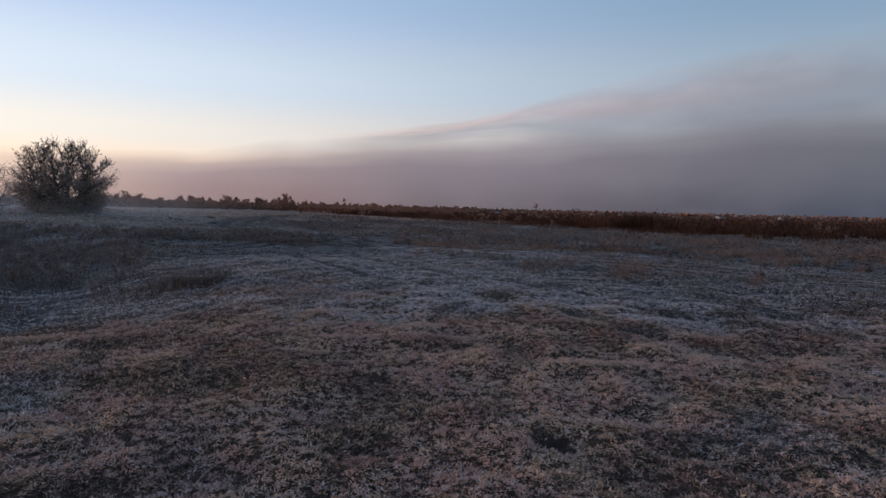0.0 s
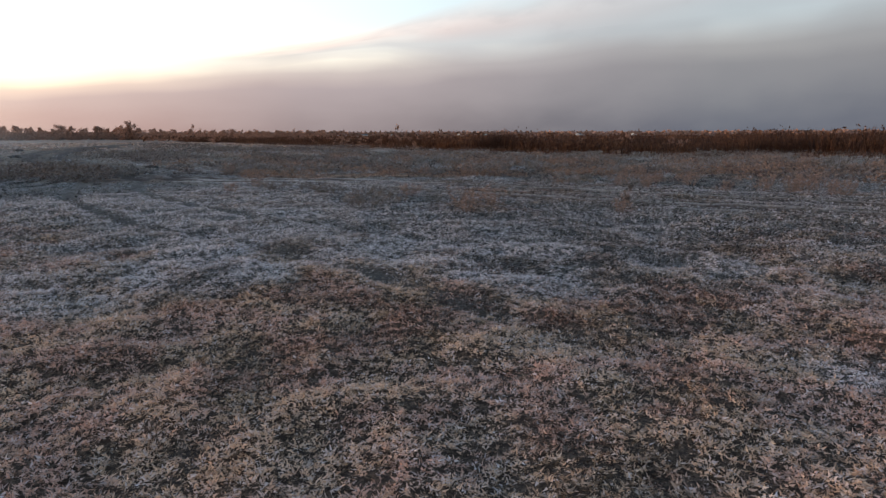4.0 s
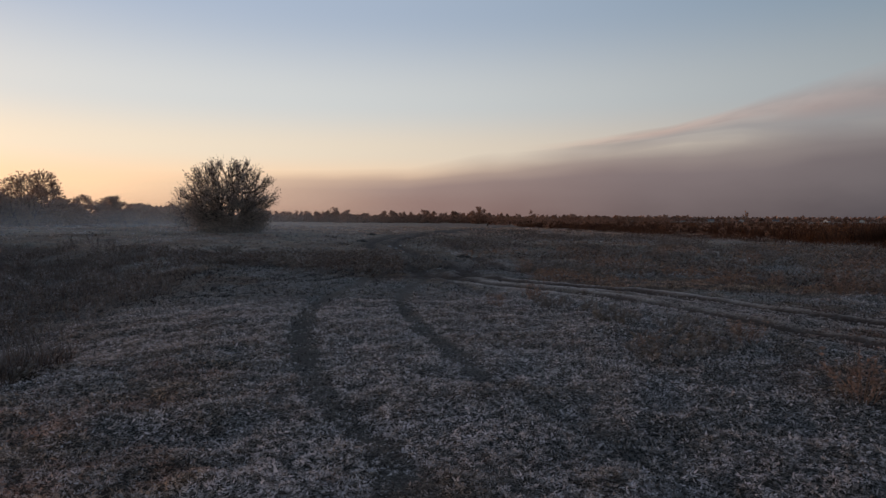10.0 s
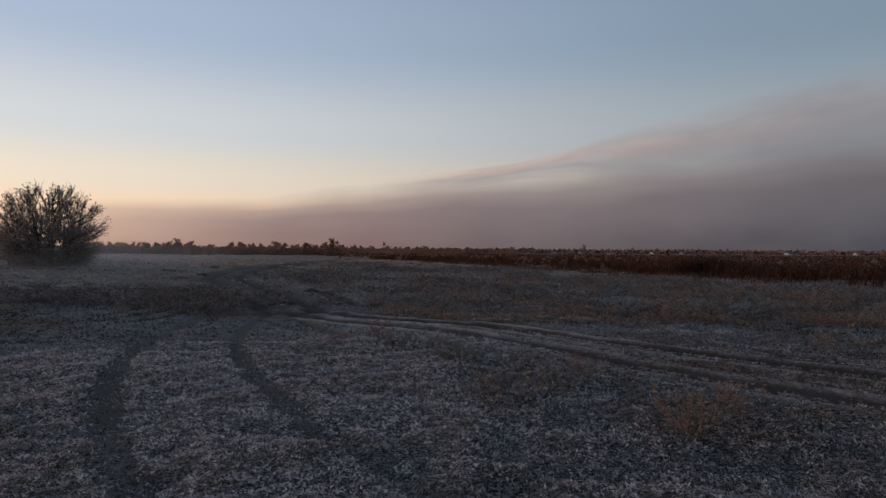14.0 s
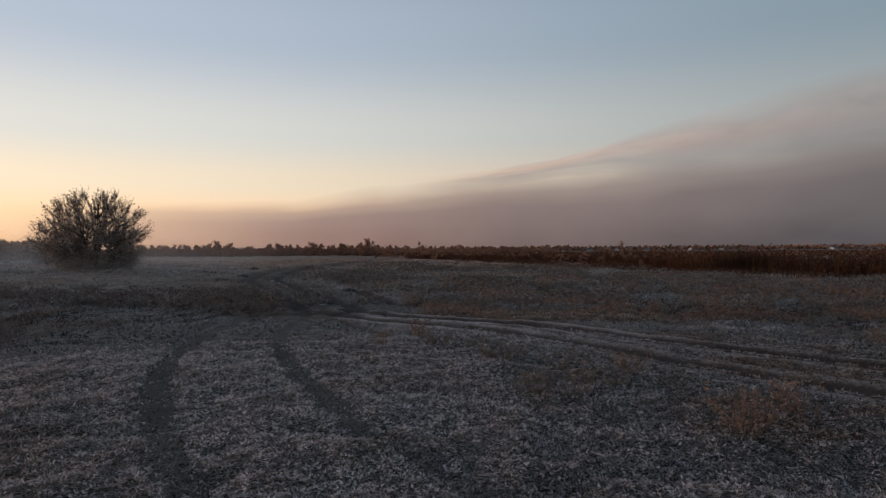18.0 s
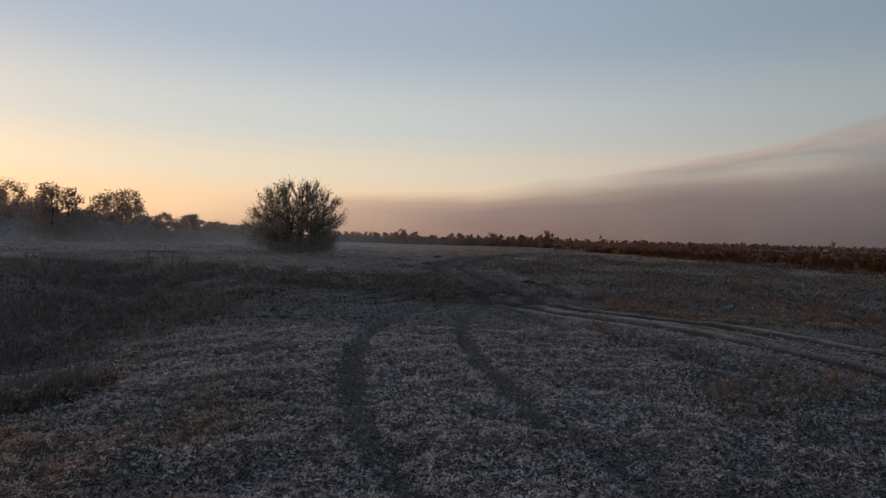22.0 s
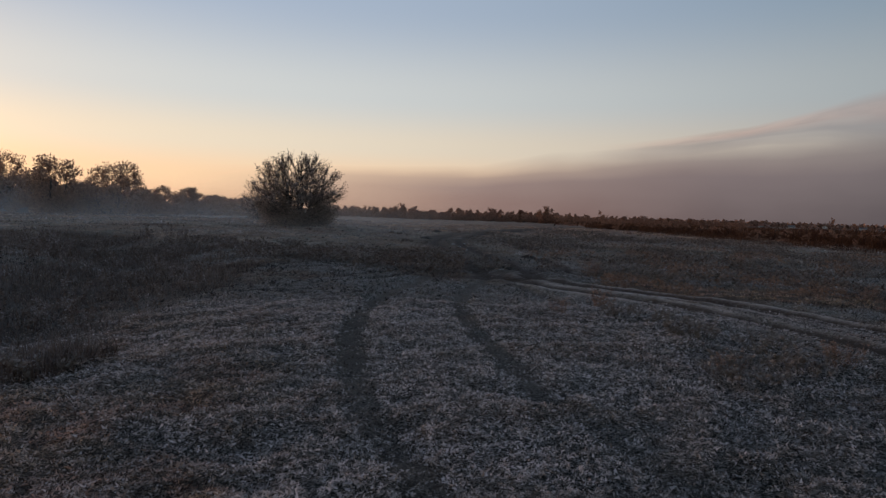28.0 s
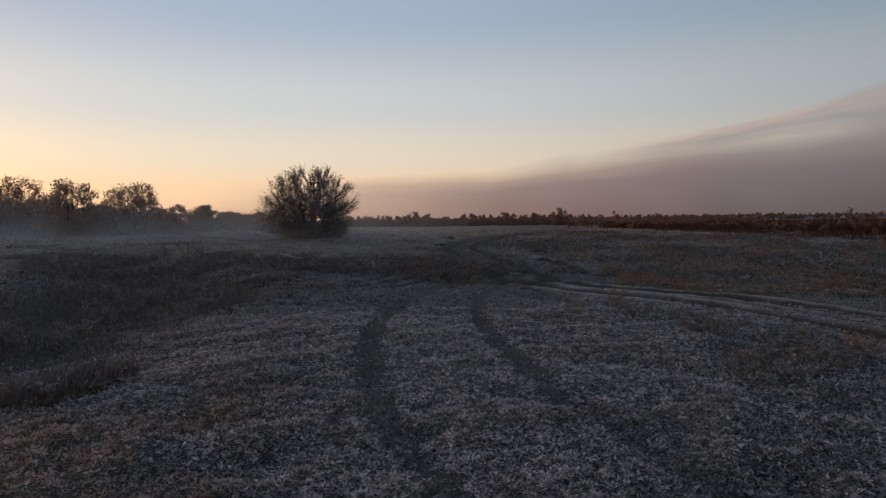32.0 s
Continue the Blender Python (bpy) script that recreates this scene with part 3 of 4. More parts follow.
def sward(name, label, seed, box, per_m2, each, dmin, dmax, size, girth, ring, lie, soft=0.8):
    """Tufts of blades over a box of the plan, each fanning out from its heart."""
    rng = np.random.RandomState(seed)
    n = int((box[1] - box[0]) * (box[3] - box[2]) * per_m2)
    x, y = rng.uniform(box[0], box[1], n), rng.uniform(box[2], box[3], n)
    d = walk_gap(x, y) + rng.normal(0, soft, n)
    keep = (d > dmin) & (d < dmax) & in_view(x, y) & (rng.rand(n) > np.maximum(1.1 * bare(x, y), 1.1 * smooth(0.1, 0.45, pressed(x, y))))
    keep &= rng.rand(n) < 0.72 + 0.5 * smooth(0.35, 0.6, lumps(x, y, 0.2, 1))
    x, y = x[keep], y[keep]
    big = rng.uniform(0.55, 1.3, len(x)) * (0.75 + 0.5 * lumps(x, y, 0.25, 1))
    tone = rng.rand(len(x))
    drier = np.clip(dryness(x, y) + rng.normal(0, 0.18, len(x)), 0, 1)
    x, y, big, tone, drier = (np.repeat(q, each) for q in (x, y, big, tone, drier))
    n = len(x)
    head = rng.uniform(0, 6.283, n)
    off = ring * np.sqrt(rng.rand(n)) * big
    x, y = x + np.cos(head) * off, y + np.sin(head) * off
    worn = np.minimum(line_gap(x, y, ROAD_FAR_RUT), line_gap(x, y, ROAD_NEAR_RUT))
    length = size * rng.uniform(0.6, 1.25, n) * big * (0.45 + 0.55 * smooth(0.4, 1.6, worn))
    base = np.stack([x, y, height(x, y) - 0.008], 1)
    v, f, tip = blades(base, length, girth * rng.uniform(0.7, 1.4, n), head + rng.normal(0, 0.5, n), rng.uniform(*lie, n), rng.uniform(-0.3, 0.7, n), rng)
    far = smooth(9, 15, walk_gap(x, y))
    tint = np.clip((0.7 - 0.3 * far) * tone + 0.3 * rng.rand(n) + 0.6 * (lumps(x, y, 0.11, 1) - 0.5) + 0.4 * smooth(46, 60, walk_gap(x, y)) + far * (-0.06 + 1.3 * (lumps(x, y, 2.4, 3) - 0.5)), 0, 1)
    me = tri_mesh(name, v, f, M_BLADE, tip=tip, tint=np.repeat(tint, 4), dry=np.repeat(drier, 4))
    return tagged(new(name, me), label, "grass", kind="stuff")


def herbs(name, label, seed, box, per_m2, each, dmin, dmax, size, slim, hummock, rise, pale, patchy, soft=0.5):
    """Crumbly clumps of small rimed leaves packed side by side, pale on top and dark in the gaps, where the tint holds
    the shade.
    """
    rng = np.random.RandomState(seed)
    n = int((box[1] - box[0]) * (box[3] - box[2]) * per_m2)
    x, y = rng.uniform(box[0], box[1], n), rng.uniform(box[2], box[3], n)
    d = walk_gap(x, y) + rng.normal(0, soft, n)
    keep = (d > dmin) & (d < dmax) & in_view(x, y)
    x, y = x[keep], y[keep]
    keep = rng.rand(len(x)) > np.maximum(1.05 * bare(x, y), 0.86 * smooth(0.15, 0.75, pressed(x, y))) + 0.12 * rim(x, y)
    x, y = x[keep], y[keep]
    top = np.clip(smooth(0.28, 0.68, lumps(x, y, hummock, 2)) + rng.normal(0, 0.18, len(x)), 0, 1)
    keep = rng.rand(len(x)) < 0.72 + 0.28 * top
    x, y, top = x[keep], y[keep], top[keep]
    z = height(x, y) + rise * (top - 0.35)
    big = rng.uniform(0.6, 1.35, len(x))
    tone = rng.rand(len(x)) ** 0.8
    # thin dark bands between the drifts of rime, and blotches without any
    blotch = smooth(0.36, 0.56, lumps(x + 13, y - 7, 0.75, 3))
    dry = np.clip(0.92 * dryness(x, y) + rng.normal(0, 0.24, len(x)), 0, 1)
    x, y, z, big, tone, dry, top, blotch = (np.repeat(q, each) for q in (x, y, z, big, tone, dry, top, blotch))
    n = len(x)
    az = rng.uniform(0, 6.283, n)
    r = 0.55 * size * big * np.sqrt(rng.rand(n))
    lift = rng.rand(n)
    at = np.stack([x + r * np.cos(az), y + r * np.sin(az), z + size * big * 0.55 * lift], 1)
    dirn = np.stack([np.cos(az), np.sin(az), rng.uniform(-0.3, 1.0, n)], 1) + rng.normal(0, 0.7, (n, 3)) * np.array([1, 1, 0.6])
    dirn /= np.linalg.norm(dirn, axis=1)[:, None]
    side = np.cross(dirn, rng.normal(0, 0.8, (n, 3)) + np.array([0, 0, 0.5]))
    side /= np.linalg.norm(side, axis=1)[:, None] + 1e-9
    ln = size * rng.uniform(0.5, 1.25, n) * big
    w = side * (ln * slim * rng.uniform(0.6, 1.4, n) / 2)[:, None]
    v = np.stack([at - w, at + w, at + dirn * ln[:, None]], 1).reshape(-1, 3)
    f = np.arange(3 * n).reshape(n, 3)
    worn = smooth(0.1, 0.5, pressed(x, y))
    # tint paints the shade in the gaps and beside the hollow; darker rightwards
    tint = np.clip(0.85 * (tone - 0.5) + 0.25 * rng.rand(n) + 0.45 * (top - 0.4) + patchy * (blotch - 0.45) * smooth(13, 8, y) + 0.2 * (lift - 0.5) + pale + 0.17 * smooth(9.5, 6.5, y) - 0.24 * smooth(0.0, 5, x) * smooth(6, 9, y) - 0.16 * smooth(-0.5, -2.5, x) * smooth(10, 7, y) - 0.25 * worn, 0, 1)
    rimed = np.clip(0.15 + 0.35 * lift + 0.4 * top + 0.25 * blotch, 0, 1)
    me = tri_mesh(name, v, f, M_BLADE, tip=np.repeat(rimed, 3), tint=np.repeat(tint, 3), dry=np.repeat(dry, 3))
    return tagged(new(name, me), label, "grass", kind="stuff")


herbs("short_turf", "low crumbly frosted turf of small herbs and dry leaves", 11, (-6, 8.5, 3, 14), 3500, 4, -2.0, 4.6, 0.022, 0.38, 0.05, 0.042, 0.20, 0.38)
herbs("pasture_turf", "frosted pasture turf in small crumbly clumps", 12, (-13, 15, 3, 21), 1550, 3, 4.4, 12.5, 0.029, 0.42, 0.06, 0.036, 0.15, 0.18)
sward("straw_litter", "dry straw stalks lying loose on the frosted turf", 10, (-6, 8.5, 3, 14), 90, 3, 0.0, 7.0, 0.085, 0.003, 0.03, (0.9, 1.5))
sward("grass_tussock", "short frosted grass blades among the turf", 9, (-13, 15, 3, 21), 22, 7, 2.5, 12.5, 0.06, 0.006, 0.03, (0.3, 1.2))
sward("rough_grass", "rough frosted grass beyond the wheel tracks", 13, (-24, 28, 4, 34), 46, 6, 11.6, 25, 0.09, 0.024, 0.07, (0.7, 1.5))
sward("distant_grass", "tufty frosted grass towards the reeds", 14, (-45, 40, 6, 60), 4.5, 8, 24.5, 52, 0.17, 0.05, 0.2, (0.9, 1.5))


sward("pasture_tuft", "low frosted tufts on the far pasture", 24, (-85, 60, 30, 110), 1.1, 7, 50, 108, 0.26, 0.10, 0.35, (0.9, 1.5))


def tube(path, radii, sides=4):
    """A tapering tube along a path of places: corners and triangles."""
    path, radii = np.asarray(path, float), np.asarray(radii, float)
    t = np.gradient(path, axis=0)
    t /= np.linalg.norm(t, axis=1)[:, None] + 1e-9
    ref = np.where(np.abs(t[:, 2:3]) > 0.9, [[1.0, 0, 0]], [[0, 0, 1.0]])
    a = np.cross(t, ref)
    a /= np.linalg.norm(a, axis=1)[:, None] + 1e-9
    b = np.cross(t, a)
    ang = np.arange(sides) * 2 * np.pi / sides
    ring = path[:, None] + radii[:, None, None] * (np.cos(ang)[None, :, None] * a[:, None] + np.sin(ang)[None, :, None] * b[:, None])
    m = len(path)
    i, j = np.meshgrid(np.arange(m - 1), np.arange(sides), indexing="ij")
    p, q, r, s = i * sides + j, i * sides + (j + 1) % sides, (i + 1) * sides + j, (i + 1) * sides + (j + 1) % sides
    return ring.reshape(-1, 3), np.stack([np.stack([p, q, s], -1), np.stack([p, s, r], -1)], 2).reshape(-1, 3)


class Soup:
    """Pieces gathered into one mesh."""

    def __init__(self):
        self.v, self.f, self.tip, self.tint, self.n = [], [], [], [], 0

    def add(self, v, f, tip=0.0, tint=0.5):
        self.v.append(v), self.f.append(np.asarray(f) + self.n)
        self.tip.append(np.broadcast_to(tip, len(v))), self.tint.append(np.broadcast_to(tint, len(v)))
        self.n += len(v)

    def mesh(self, name, mat):
        return tri_mesh(name, np.concatenate(self.v), np.concatenate(self.f), mat, tip=np.concatenate(self.tip), tint=np.concatenate(self.tint))


def leaves(at, size, rng, upright=0.5, slim=0.32, along=None):
    """Folded lance-shaped leaves at places: four corners and two triangles each."""
    n = len(at)
    d = rng.normal(0, 1, (n, 3))
    d[:, 2] = d[:, 2] * 0.6 + upright
    if along is not None:
        d = 0.8 * d + 0.8 * along
    d /= np.linalg.norm(d, axis=1)[:, None]
    s = np.cross(d, rng.normal(0, 1, (n, 3)))
    s /= np.linalg.norm(s, axis=1)[:, None] + 1e-9
    ln = size * rng.uniform(0.6, 1.4, n)
    nrm = np.cross(d, s)
    w = s * (ln * slim / 2)[:, None]
    mid = at + d * (ln * 0.45)[:, None]
    fold = nrm * (ln * 0.07)[:, None]
    v = np.stack([at, mid - w + fold, mid + w + fold, at + d * ln[:, None]], 1).reshape(-1, 3)
    k = (np.arange(n) * 4)[:, None]
    return v, np.concatenate([k + [0, 2, 1], k + [1, 2, 3]], 1).reshape(-1, 3), np.tile([0.1, 0.5, 0.5, 1.0], n), np.repeat(rng.rand(n), 4)


def bend(a, b, rng, wobble, n=6, lift=0.0):
    s = np.linspace(0, 1, n)[:, None]
    p = a + (b - a) * s
    w = np.cumsum(rng.normal(0, wobble, (n, 3)), axis=0)
    w -= s * w[-1]
    p = p + w
    p[:, 2] += lift * np.sin(np.pi * s[:, 0])
    return p


def brush(name, label, seed, line, wide, per_m2, size, girth, mat, clump=1.8, thin=(0.3, 0.6), leaf=0.0):
    """Standing dead grass and stems along a line of the plan."""
    rng = np.random.RandomState(seed)
    p = np.array(line)
    lo, hi = p.min(0) - wide, p.max(0) + wide
    n = int(np.prod(hi - lo) * per_m2)
    x, y = rng.uniform(lo[0], hi[0], n), rng.uniform(lo[1], hi[1], n)
    patch = lumps(x, y, clump, 2)
    keep = (line_gap(x, y, line) < wide * (0.25 + 1.3 * patch)) & (rng.rand(n) < smooth(*thin, patch)) & (line_gap(x, y, ROAD_ON) > 1.2) & (walk_gap(x, y) > 5)
    x, y = x[keep], y[keep]
    n = len(x)
    base = np.stack([x, y, height(x, y) - 0.02], 1)
    length = size * rng.uniform(0.35, 1.2, n) * (0.5 + lumps(x, y, 2.5, 2))
    if leaf:
        # bushy cushions: withered leaves and twigs heaped into low domes
        dome = smooth(thin[0], thin[1] + 0.08, patch[keep])
        at = base + np.stack([0 * x, 0 * x, size * dome * rng.rand(n) ** 0.7], 1)
        v, f, tip, tint = leaves(at, leaf, rng, 0.35, 0.32)
    else:
        v, f, tip = blades(base, length, girth * rng.uniform(0.6, 1.5, n), rng.uniform(0, 6.283, n), rng.uniform(0.02, 0.7, n), rng.uniform(-0.2, 0.9, n), rng)
        tint = np.repeat(rng.rand(n), 4)
    me = tri_mesh(name, v, f, mat, tip=tip * 0.5, tint=tint)
    return tagged(new(name, me), label, "dead grass", kind="stuff")


brush("hollow_brush", "dark standing dead grass filling the hollow", 15, [(-7.9, 13.0), (-11.0, 18.5), (-15, 23), (-21, 28), (-30, 33)], 3.4, 190, 0.26, 0.013, M_WEED)
brush("bank_tussock", "dark shaggy dead grass hanging over the hollow's edge", 20, [(-4.5, 12.7), (-4.9, 12.8)], 0.55, 900, 0.30, 0.008, M_WEED)
brush("fork_brush", "dark brown dead weeds beside the muddy fork", 16, FORK_BRUSH, 3.0, 230, 0.36, 0.015, M_WEED, 2.2, (0.36, 0.56), 0.10)
brush("bank_brush", "rusty dead grass on the bank past the ruts", 17, [(22, 22), (13.5, 25.3), (9, 26.2), (4.5, 25.2), (1.0, 25.5)], 1.9, 260, 0.28, 0.016, M_RUST, 1.6, (0.4, 0.62), 0.08)
brush("reed_edge", "brown dead weeds along the foot of the reeds", 19, [(35, 31), (27, 39), (19.5, 46), (13, 55), (6.5, 70), (-4, 90)], 2.6, 40, 0.45, 0.02, M_REED)
brush("meadow_brush", "thin brown weeds across the rough meadow", 18, [(24, 22), (16, 29), (9, 36), (0, 46), (-6, 60)], 9.0, 85, 0.42, 0.02, M_WEED, 2.6, (0.48, 0.62), 0.12)
brush("meadow_rust", "rust-brown patches of weeds across the rough meadow", 29, [(26, 22), (18, 27), (10, 33), (2, 42)], 8.0, 60, 0.34, 0.02, M_RUST, 2.3, (0.53, 0.66), 0.12)
# ---- reeds ----
def in_belt(n, rng, depth):
    line = rounded(BELT, 2.0)
    p = np.array(line)
    seg = np.hypot(*np.diff(p, axis=0).T)
    pick = rng.choice(len(seg), n, p=seg / seg.sum())
    s = rng.rand(n)
    q = p[pick] * (1 - s)[:, None] + p[pick + 1] * s[:, None]
    d = np.diff(p, axis=0)[pick]
    nrm = np.stack([-d[:, 1], d[:, 0]], 1) / np.hypot(*d.T)[:, None]
    nrm *= np.where((nrm * (q - np.array([2, 8]))).sum(1) > 0, 1, -1)[:, None]
    off = rng.rand(n) ** 1.3 * depth
    return q + nrm * off[:, None], off


def reed_belt():
    rng = np.random.RandomState(21)
    n = 48000
    p, off = in_belt(n, rng, 12)
    x, y = p.T
    front = lumps(x, y, 4.0)
    keep = off > 7.0 * front - 2.4
    x, y, off = x[keep], y[keep], off[keep]
    n = len(x)
    h = (0.12 + 1.5 * lumps(x, y, 6.0) + 0.25 * (lumps(x, y, 1.6, 1) - 0.5) + rng.normal(0, 0.2, n)) * (0.75 + 0.25 * smooth(0, 2, off)) * (0.62 + 0.38 * smooth(-2, 14, x))
    base = np.stack([x, y, height(x, y) - 0.03], 1)
    vs, fs, tips, tint = [], [], [], []
    for k in range(3):
        v, f, tip = blades(base + np.array([0, 0, 0.12 * k]), h * rng.uniform(0.75, 1.05, n), np.full(n, (0.022, 0.03, 0.045)[k]) * rng.uniform(0.7, 1.5, n), rng.uniform(0, 6.28, n), rng.uniform(0.02, 0.4, n), rng.uniform(0, 0.7, n), rng)
        fs.append(f + sum(map(len, vs)))
        vs.append(v), tips.append(tip), tint.append(np.repeat(rng.rand(n), 4))
    # bushy heads and dead leaves between the reeds
    k = rng.choice(n, 26000)
    tuft = smooth(0.42, 0.62, lumps(x[k] + 50, y[k], 3.2, 2))
    at = base[k] + np.stack([rng.normal(0, 0.2, len(k)), rng.normal(0, 0.2, len(k)), h[k] * (0.3 + 0.62 * rng.rand(len(k)) + 0.35 * tuft)], 1)
    v, f, tip, tone = leaves(at, 0.2, rng, 0.5, 0.5)
    fs.append(f + sum(map(len, vs)))
    vs.append(v), tips.append(tip), tint.append(tone)
    me = tri_mesh("reed_bed", np.concatenate(vs), np.concatenate(fs), M_REED, tip=np.concatenate(tips), tint=np.concatenate(tint))
    tagged(new("reed_bed", me), "rust-brown belt of dry reeds beyond the pasture", "reeds", kind="stuff")


reed_belt()


BOWL = [(0.0, 0.5), (0.1, 0.72), (0.3, 0.96), (0.55, 1.0), (0.75, 0.9), (0.88, 0.7), (0.96, 0.42), (1.0, 0.2)]
GIRTH = [(0.0, 0.72), (0.1, 0.9), (0.3, 1.0), (0.55, 0.98), (0.75, 0.80), (0.9, 0.50), (1.0, 0.16)]


def tree(name, label, seed, tall, wide, stems, tips, twigs, leaf, n_leaf, leaf_mat, category="tree", girth=GIRTH, lobes=0.1, gaps=0.25, sides=5, spiky=0.5, loose=0.045, mass=0.35, low_mass=False):
    """A tree or many-stemmed shrub at the origin: trunk and crown. girth: its half width up its height; lobes: how uneven its outline is."""
    rng = np.random.RandomState(seed)
    gh, gw = np.array(girth).T
    ph = rng.uniform(0, 6.28, 4)

    def half(az, z):
        return wide / 2 * np.interp(z / tall, gh, gw) * (1 + lobes * (math.sin(2 * az + ph[0]) * 0.6 + math.sin(5 * az + ph[1]) * 0.5 + math.sin(3 * z / tall * 6 + ph[2] + 3 * az) * 0.6))

    wood, crown = Soup(), Soup()
    shafts = []
    r0 = tall * (0.020 if stems > 3 else 0.032)
    for i in range(stems):
        az = 6.283 * i * 0.618 + rng.uniform(-0.3, 0.3)
        out = math.sqrt((i + 0.5) / stems) * 0.72
        zt = tall * (0.93 - 0.42 * out) * rng.uniform(0.85, 1.0)
        foot = np.array([math.cos(az), math.sin(az), 0]) * 0.06 * wide * rng.rand() * (1 if stems > 3 else 0)
        foot[2] = -0.1
        end = np.array([math.cos(az) * half(az, zt) * out, math.sin(az) * half(az, zt) * out, zt])
        p = bend(foot, end, rng, 0.012 * tall, 9)
        p[:, :2] += (np.array([math.cos(az), math.sin(az)]) * wide * 0.10 * out) * np.sin(np.pi * np.linspace(0, 1, 9))[:, None]
        wood.add(*tube(p, np.linspace(r0 * rng.uniform(0.7, 1.1), r0 * 0.15, 9), sides))
        shafts.append(p)
    shafts = np.array(shafts)
    spots, hearts, made = [], [], 0
    while made < tips:
        az, z = rng.uniform(0, 6.283), tall * (0.05 + 0.92 * rng.rand() ** 1.2)
        o = rng.uniform(0.06, 1.0) ** 0.5
        e = np.array([math.cos(az) * half(az, z) * o, math.sin(az) * half(az, z) * o, z])
        if noise.noise(Vector(e) * (2.2 / tall * 3) + Vector((seed, 0, 0))) < -0.5 + gaps + 0.32 * z / tall:
            made += 0.34
            continue
        made += 1
        below = np.where(shafts[:, :, 2] < max(0.72 * z, z - 0.16 * tall) + 0.05, np.linalg.norm(shafts - e, axis=2), 1e9)
        i, k = np.unravel_index(np.argmin(below), below.shape)
        q = bend(shafts[i, k], e, rng, 0.010 * tall, 5)
        q[:, 2] -= 0.03 * tall * np.sin(np.pi * np.linspace(0, 1, 5))
        wood.add(*tube(q, np.linspace(r0 * 0.30, r0 * 0.07, 5), 3))
        outward = e - np.array([0, 0, 0.35 * tall])
        outward /= np.linalg.norm(outward) + 1e-6
        for _ in range(twigs):
            d = outward * 0.8 + rng.normal(0, 0.55, 3)
            d[2] += spiky * (0.3 + 1.4 * z / tall)
            d /= np.linalg.norm(d)
            ln = tall * rng.uniform(0.05, 0.125)
            s = rng.uniform(0.55, 1.0)
            b = q[int(s * 3.99)] * (1 - (s * 3.99) % 1) + q[int(s * 3.99) + 1] * ((s * 3.99) % 1)
            wood.add(*tube(bend(b, b + d * ln, rng, 0.02 * ln, 3), np.linspace(r0 * 0.09, r0 * 0.04, 3), 3))
            spots.append((b - d * ln * 0.2, b + d * ln))
        hearts.append(e)
    sp = np.array(spots)
    low = 1.6 - sp[:, 1, 2] / tall
    pick = rng.choice(len(sp), n_leaf, p=low / low.sum())
    s = rng.rand(n_leaf, 1)
    at = sp[pick, 0] * (1 - s) + sp[pick, 1] * s + rng.normal(0, leaf * 0.10, (n_leaf, 3))
    along = sp[pick, 1] - sp[pick, 0]
    along /= np.linalg.norm(along, axis=1)[:, None] + 1e-9
    half_n = int(n_leaf * mass)
    he = np.array(hearts)
    low = np.clip(1.05 - 1.25 * he[:, 2] / tall, 0.02, 1) ** 1.3 if low_mass else 1.7 - he[:, 2] / tall
    at[:half_n] = he[rng.choice(len(he), half_n, p=low / low.sum())] + np.clip(rng.normal(0, loose * tall, (half_n, 3)), -1.5 * loose * tall, 1.5 * loose * tall)
    at[:, 2] = np.abs(at[:, 2] - 0.05) + 0.05
    crown.add(*leaves(at, leaf, rng, 0.35, 0.34, along))
    root = tagged(new(name), label, category)
    part("trunk", wood.mesh("trunk", M_BARK), root)
    part("crown", crown.mesh("crown", leaf_mat), root)
    return root


def place(az, dist, sink=0.05):
    """A place on the ground, by degrees to the left of straight ahead and metres from the walk's end."""
    x, y = 2 - dist * math.sin(radians(az)), 7.8 + dist * math.cos(radians(az))
    return x, y, float(height(x, y)) - sink


def put(ob, az, dist, turn=0.0, size=1.0):
    ob.matrix_basis = pose(*place(az, dist), 0, 0, turn) @ Matrix.Scale(size, 4)
    return ob


big = tree("willow_tree", "round many-stemmed willow with sparse frosted narrow leaves", 31, 5.7, 7.4, 13, 560, 9, 0.17, 36000, M_LEAF, girth=BOWL, lobes=0.06, gaps=0.05, spiky=0.4, loose=0.045, mass=0.33, low_mass=True)
put(big, 34.55, 55)
put(tree("willow_shrub", "small pale bare shrub growing behind the willow", 33, 4.6, 4.6, 9, 150, 8, 0.14, 3500, M_PALELEAF, category="shrub", girth=BOWL, lobes=0.1, gaps=0.05, sides=3, spiky=0.5), 37.6, 76)

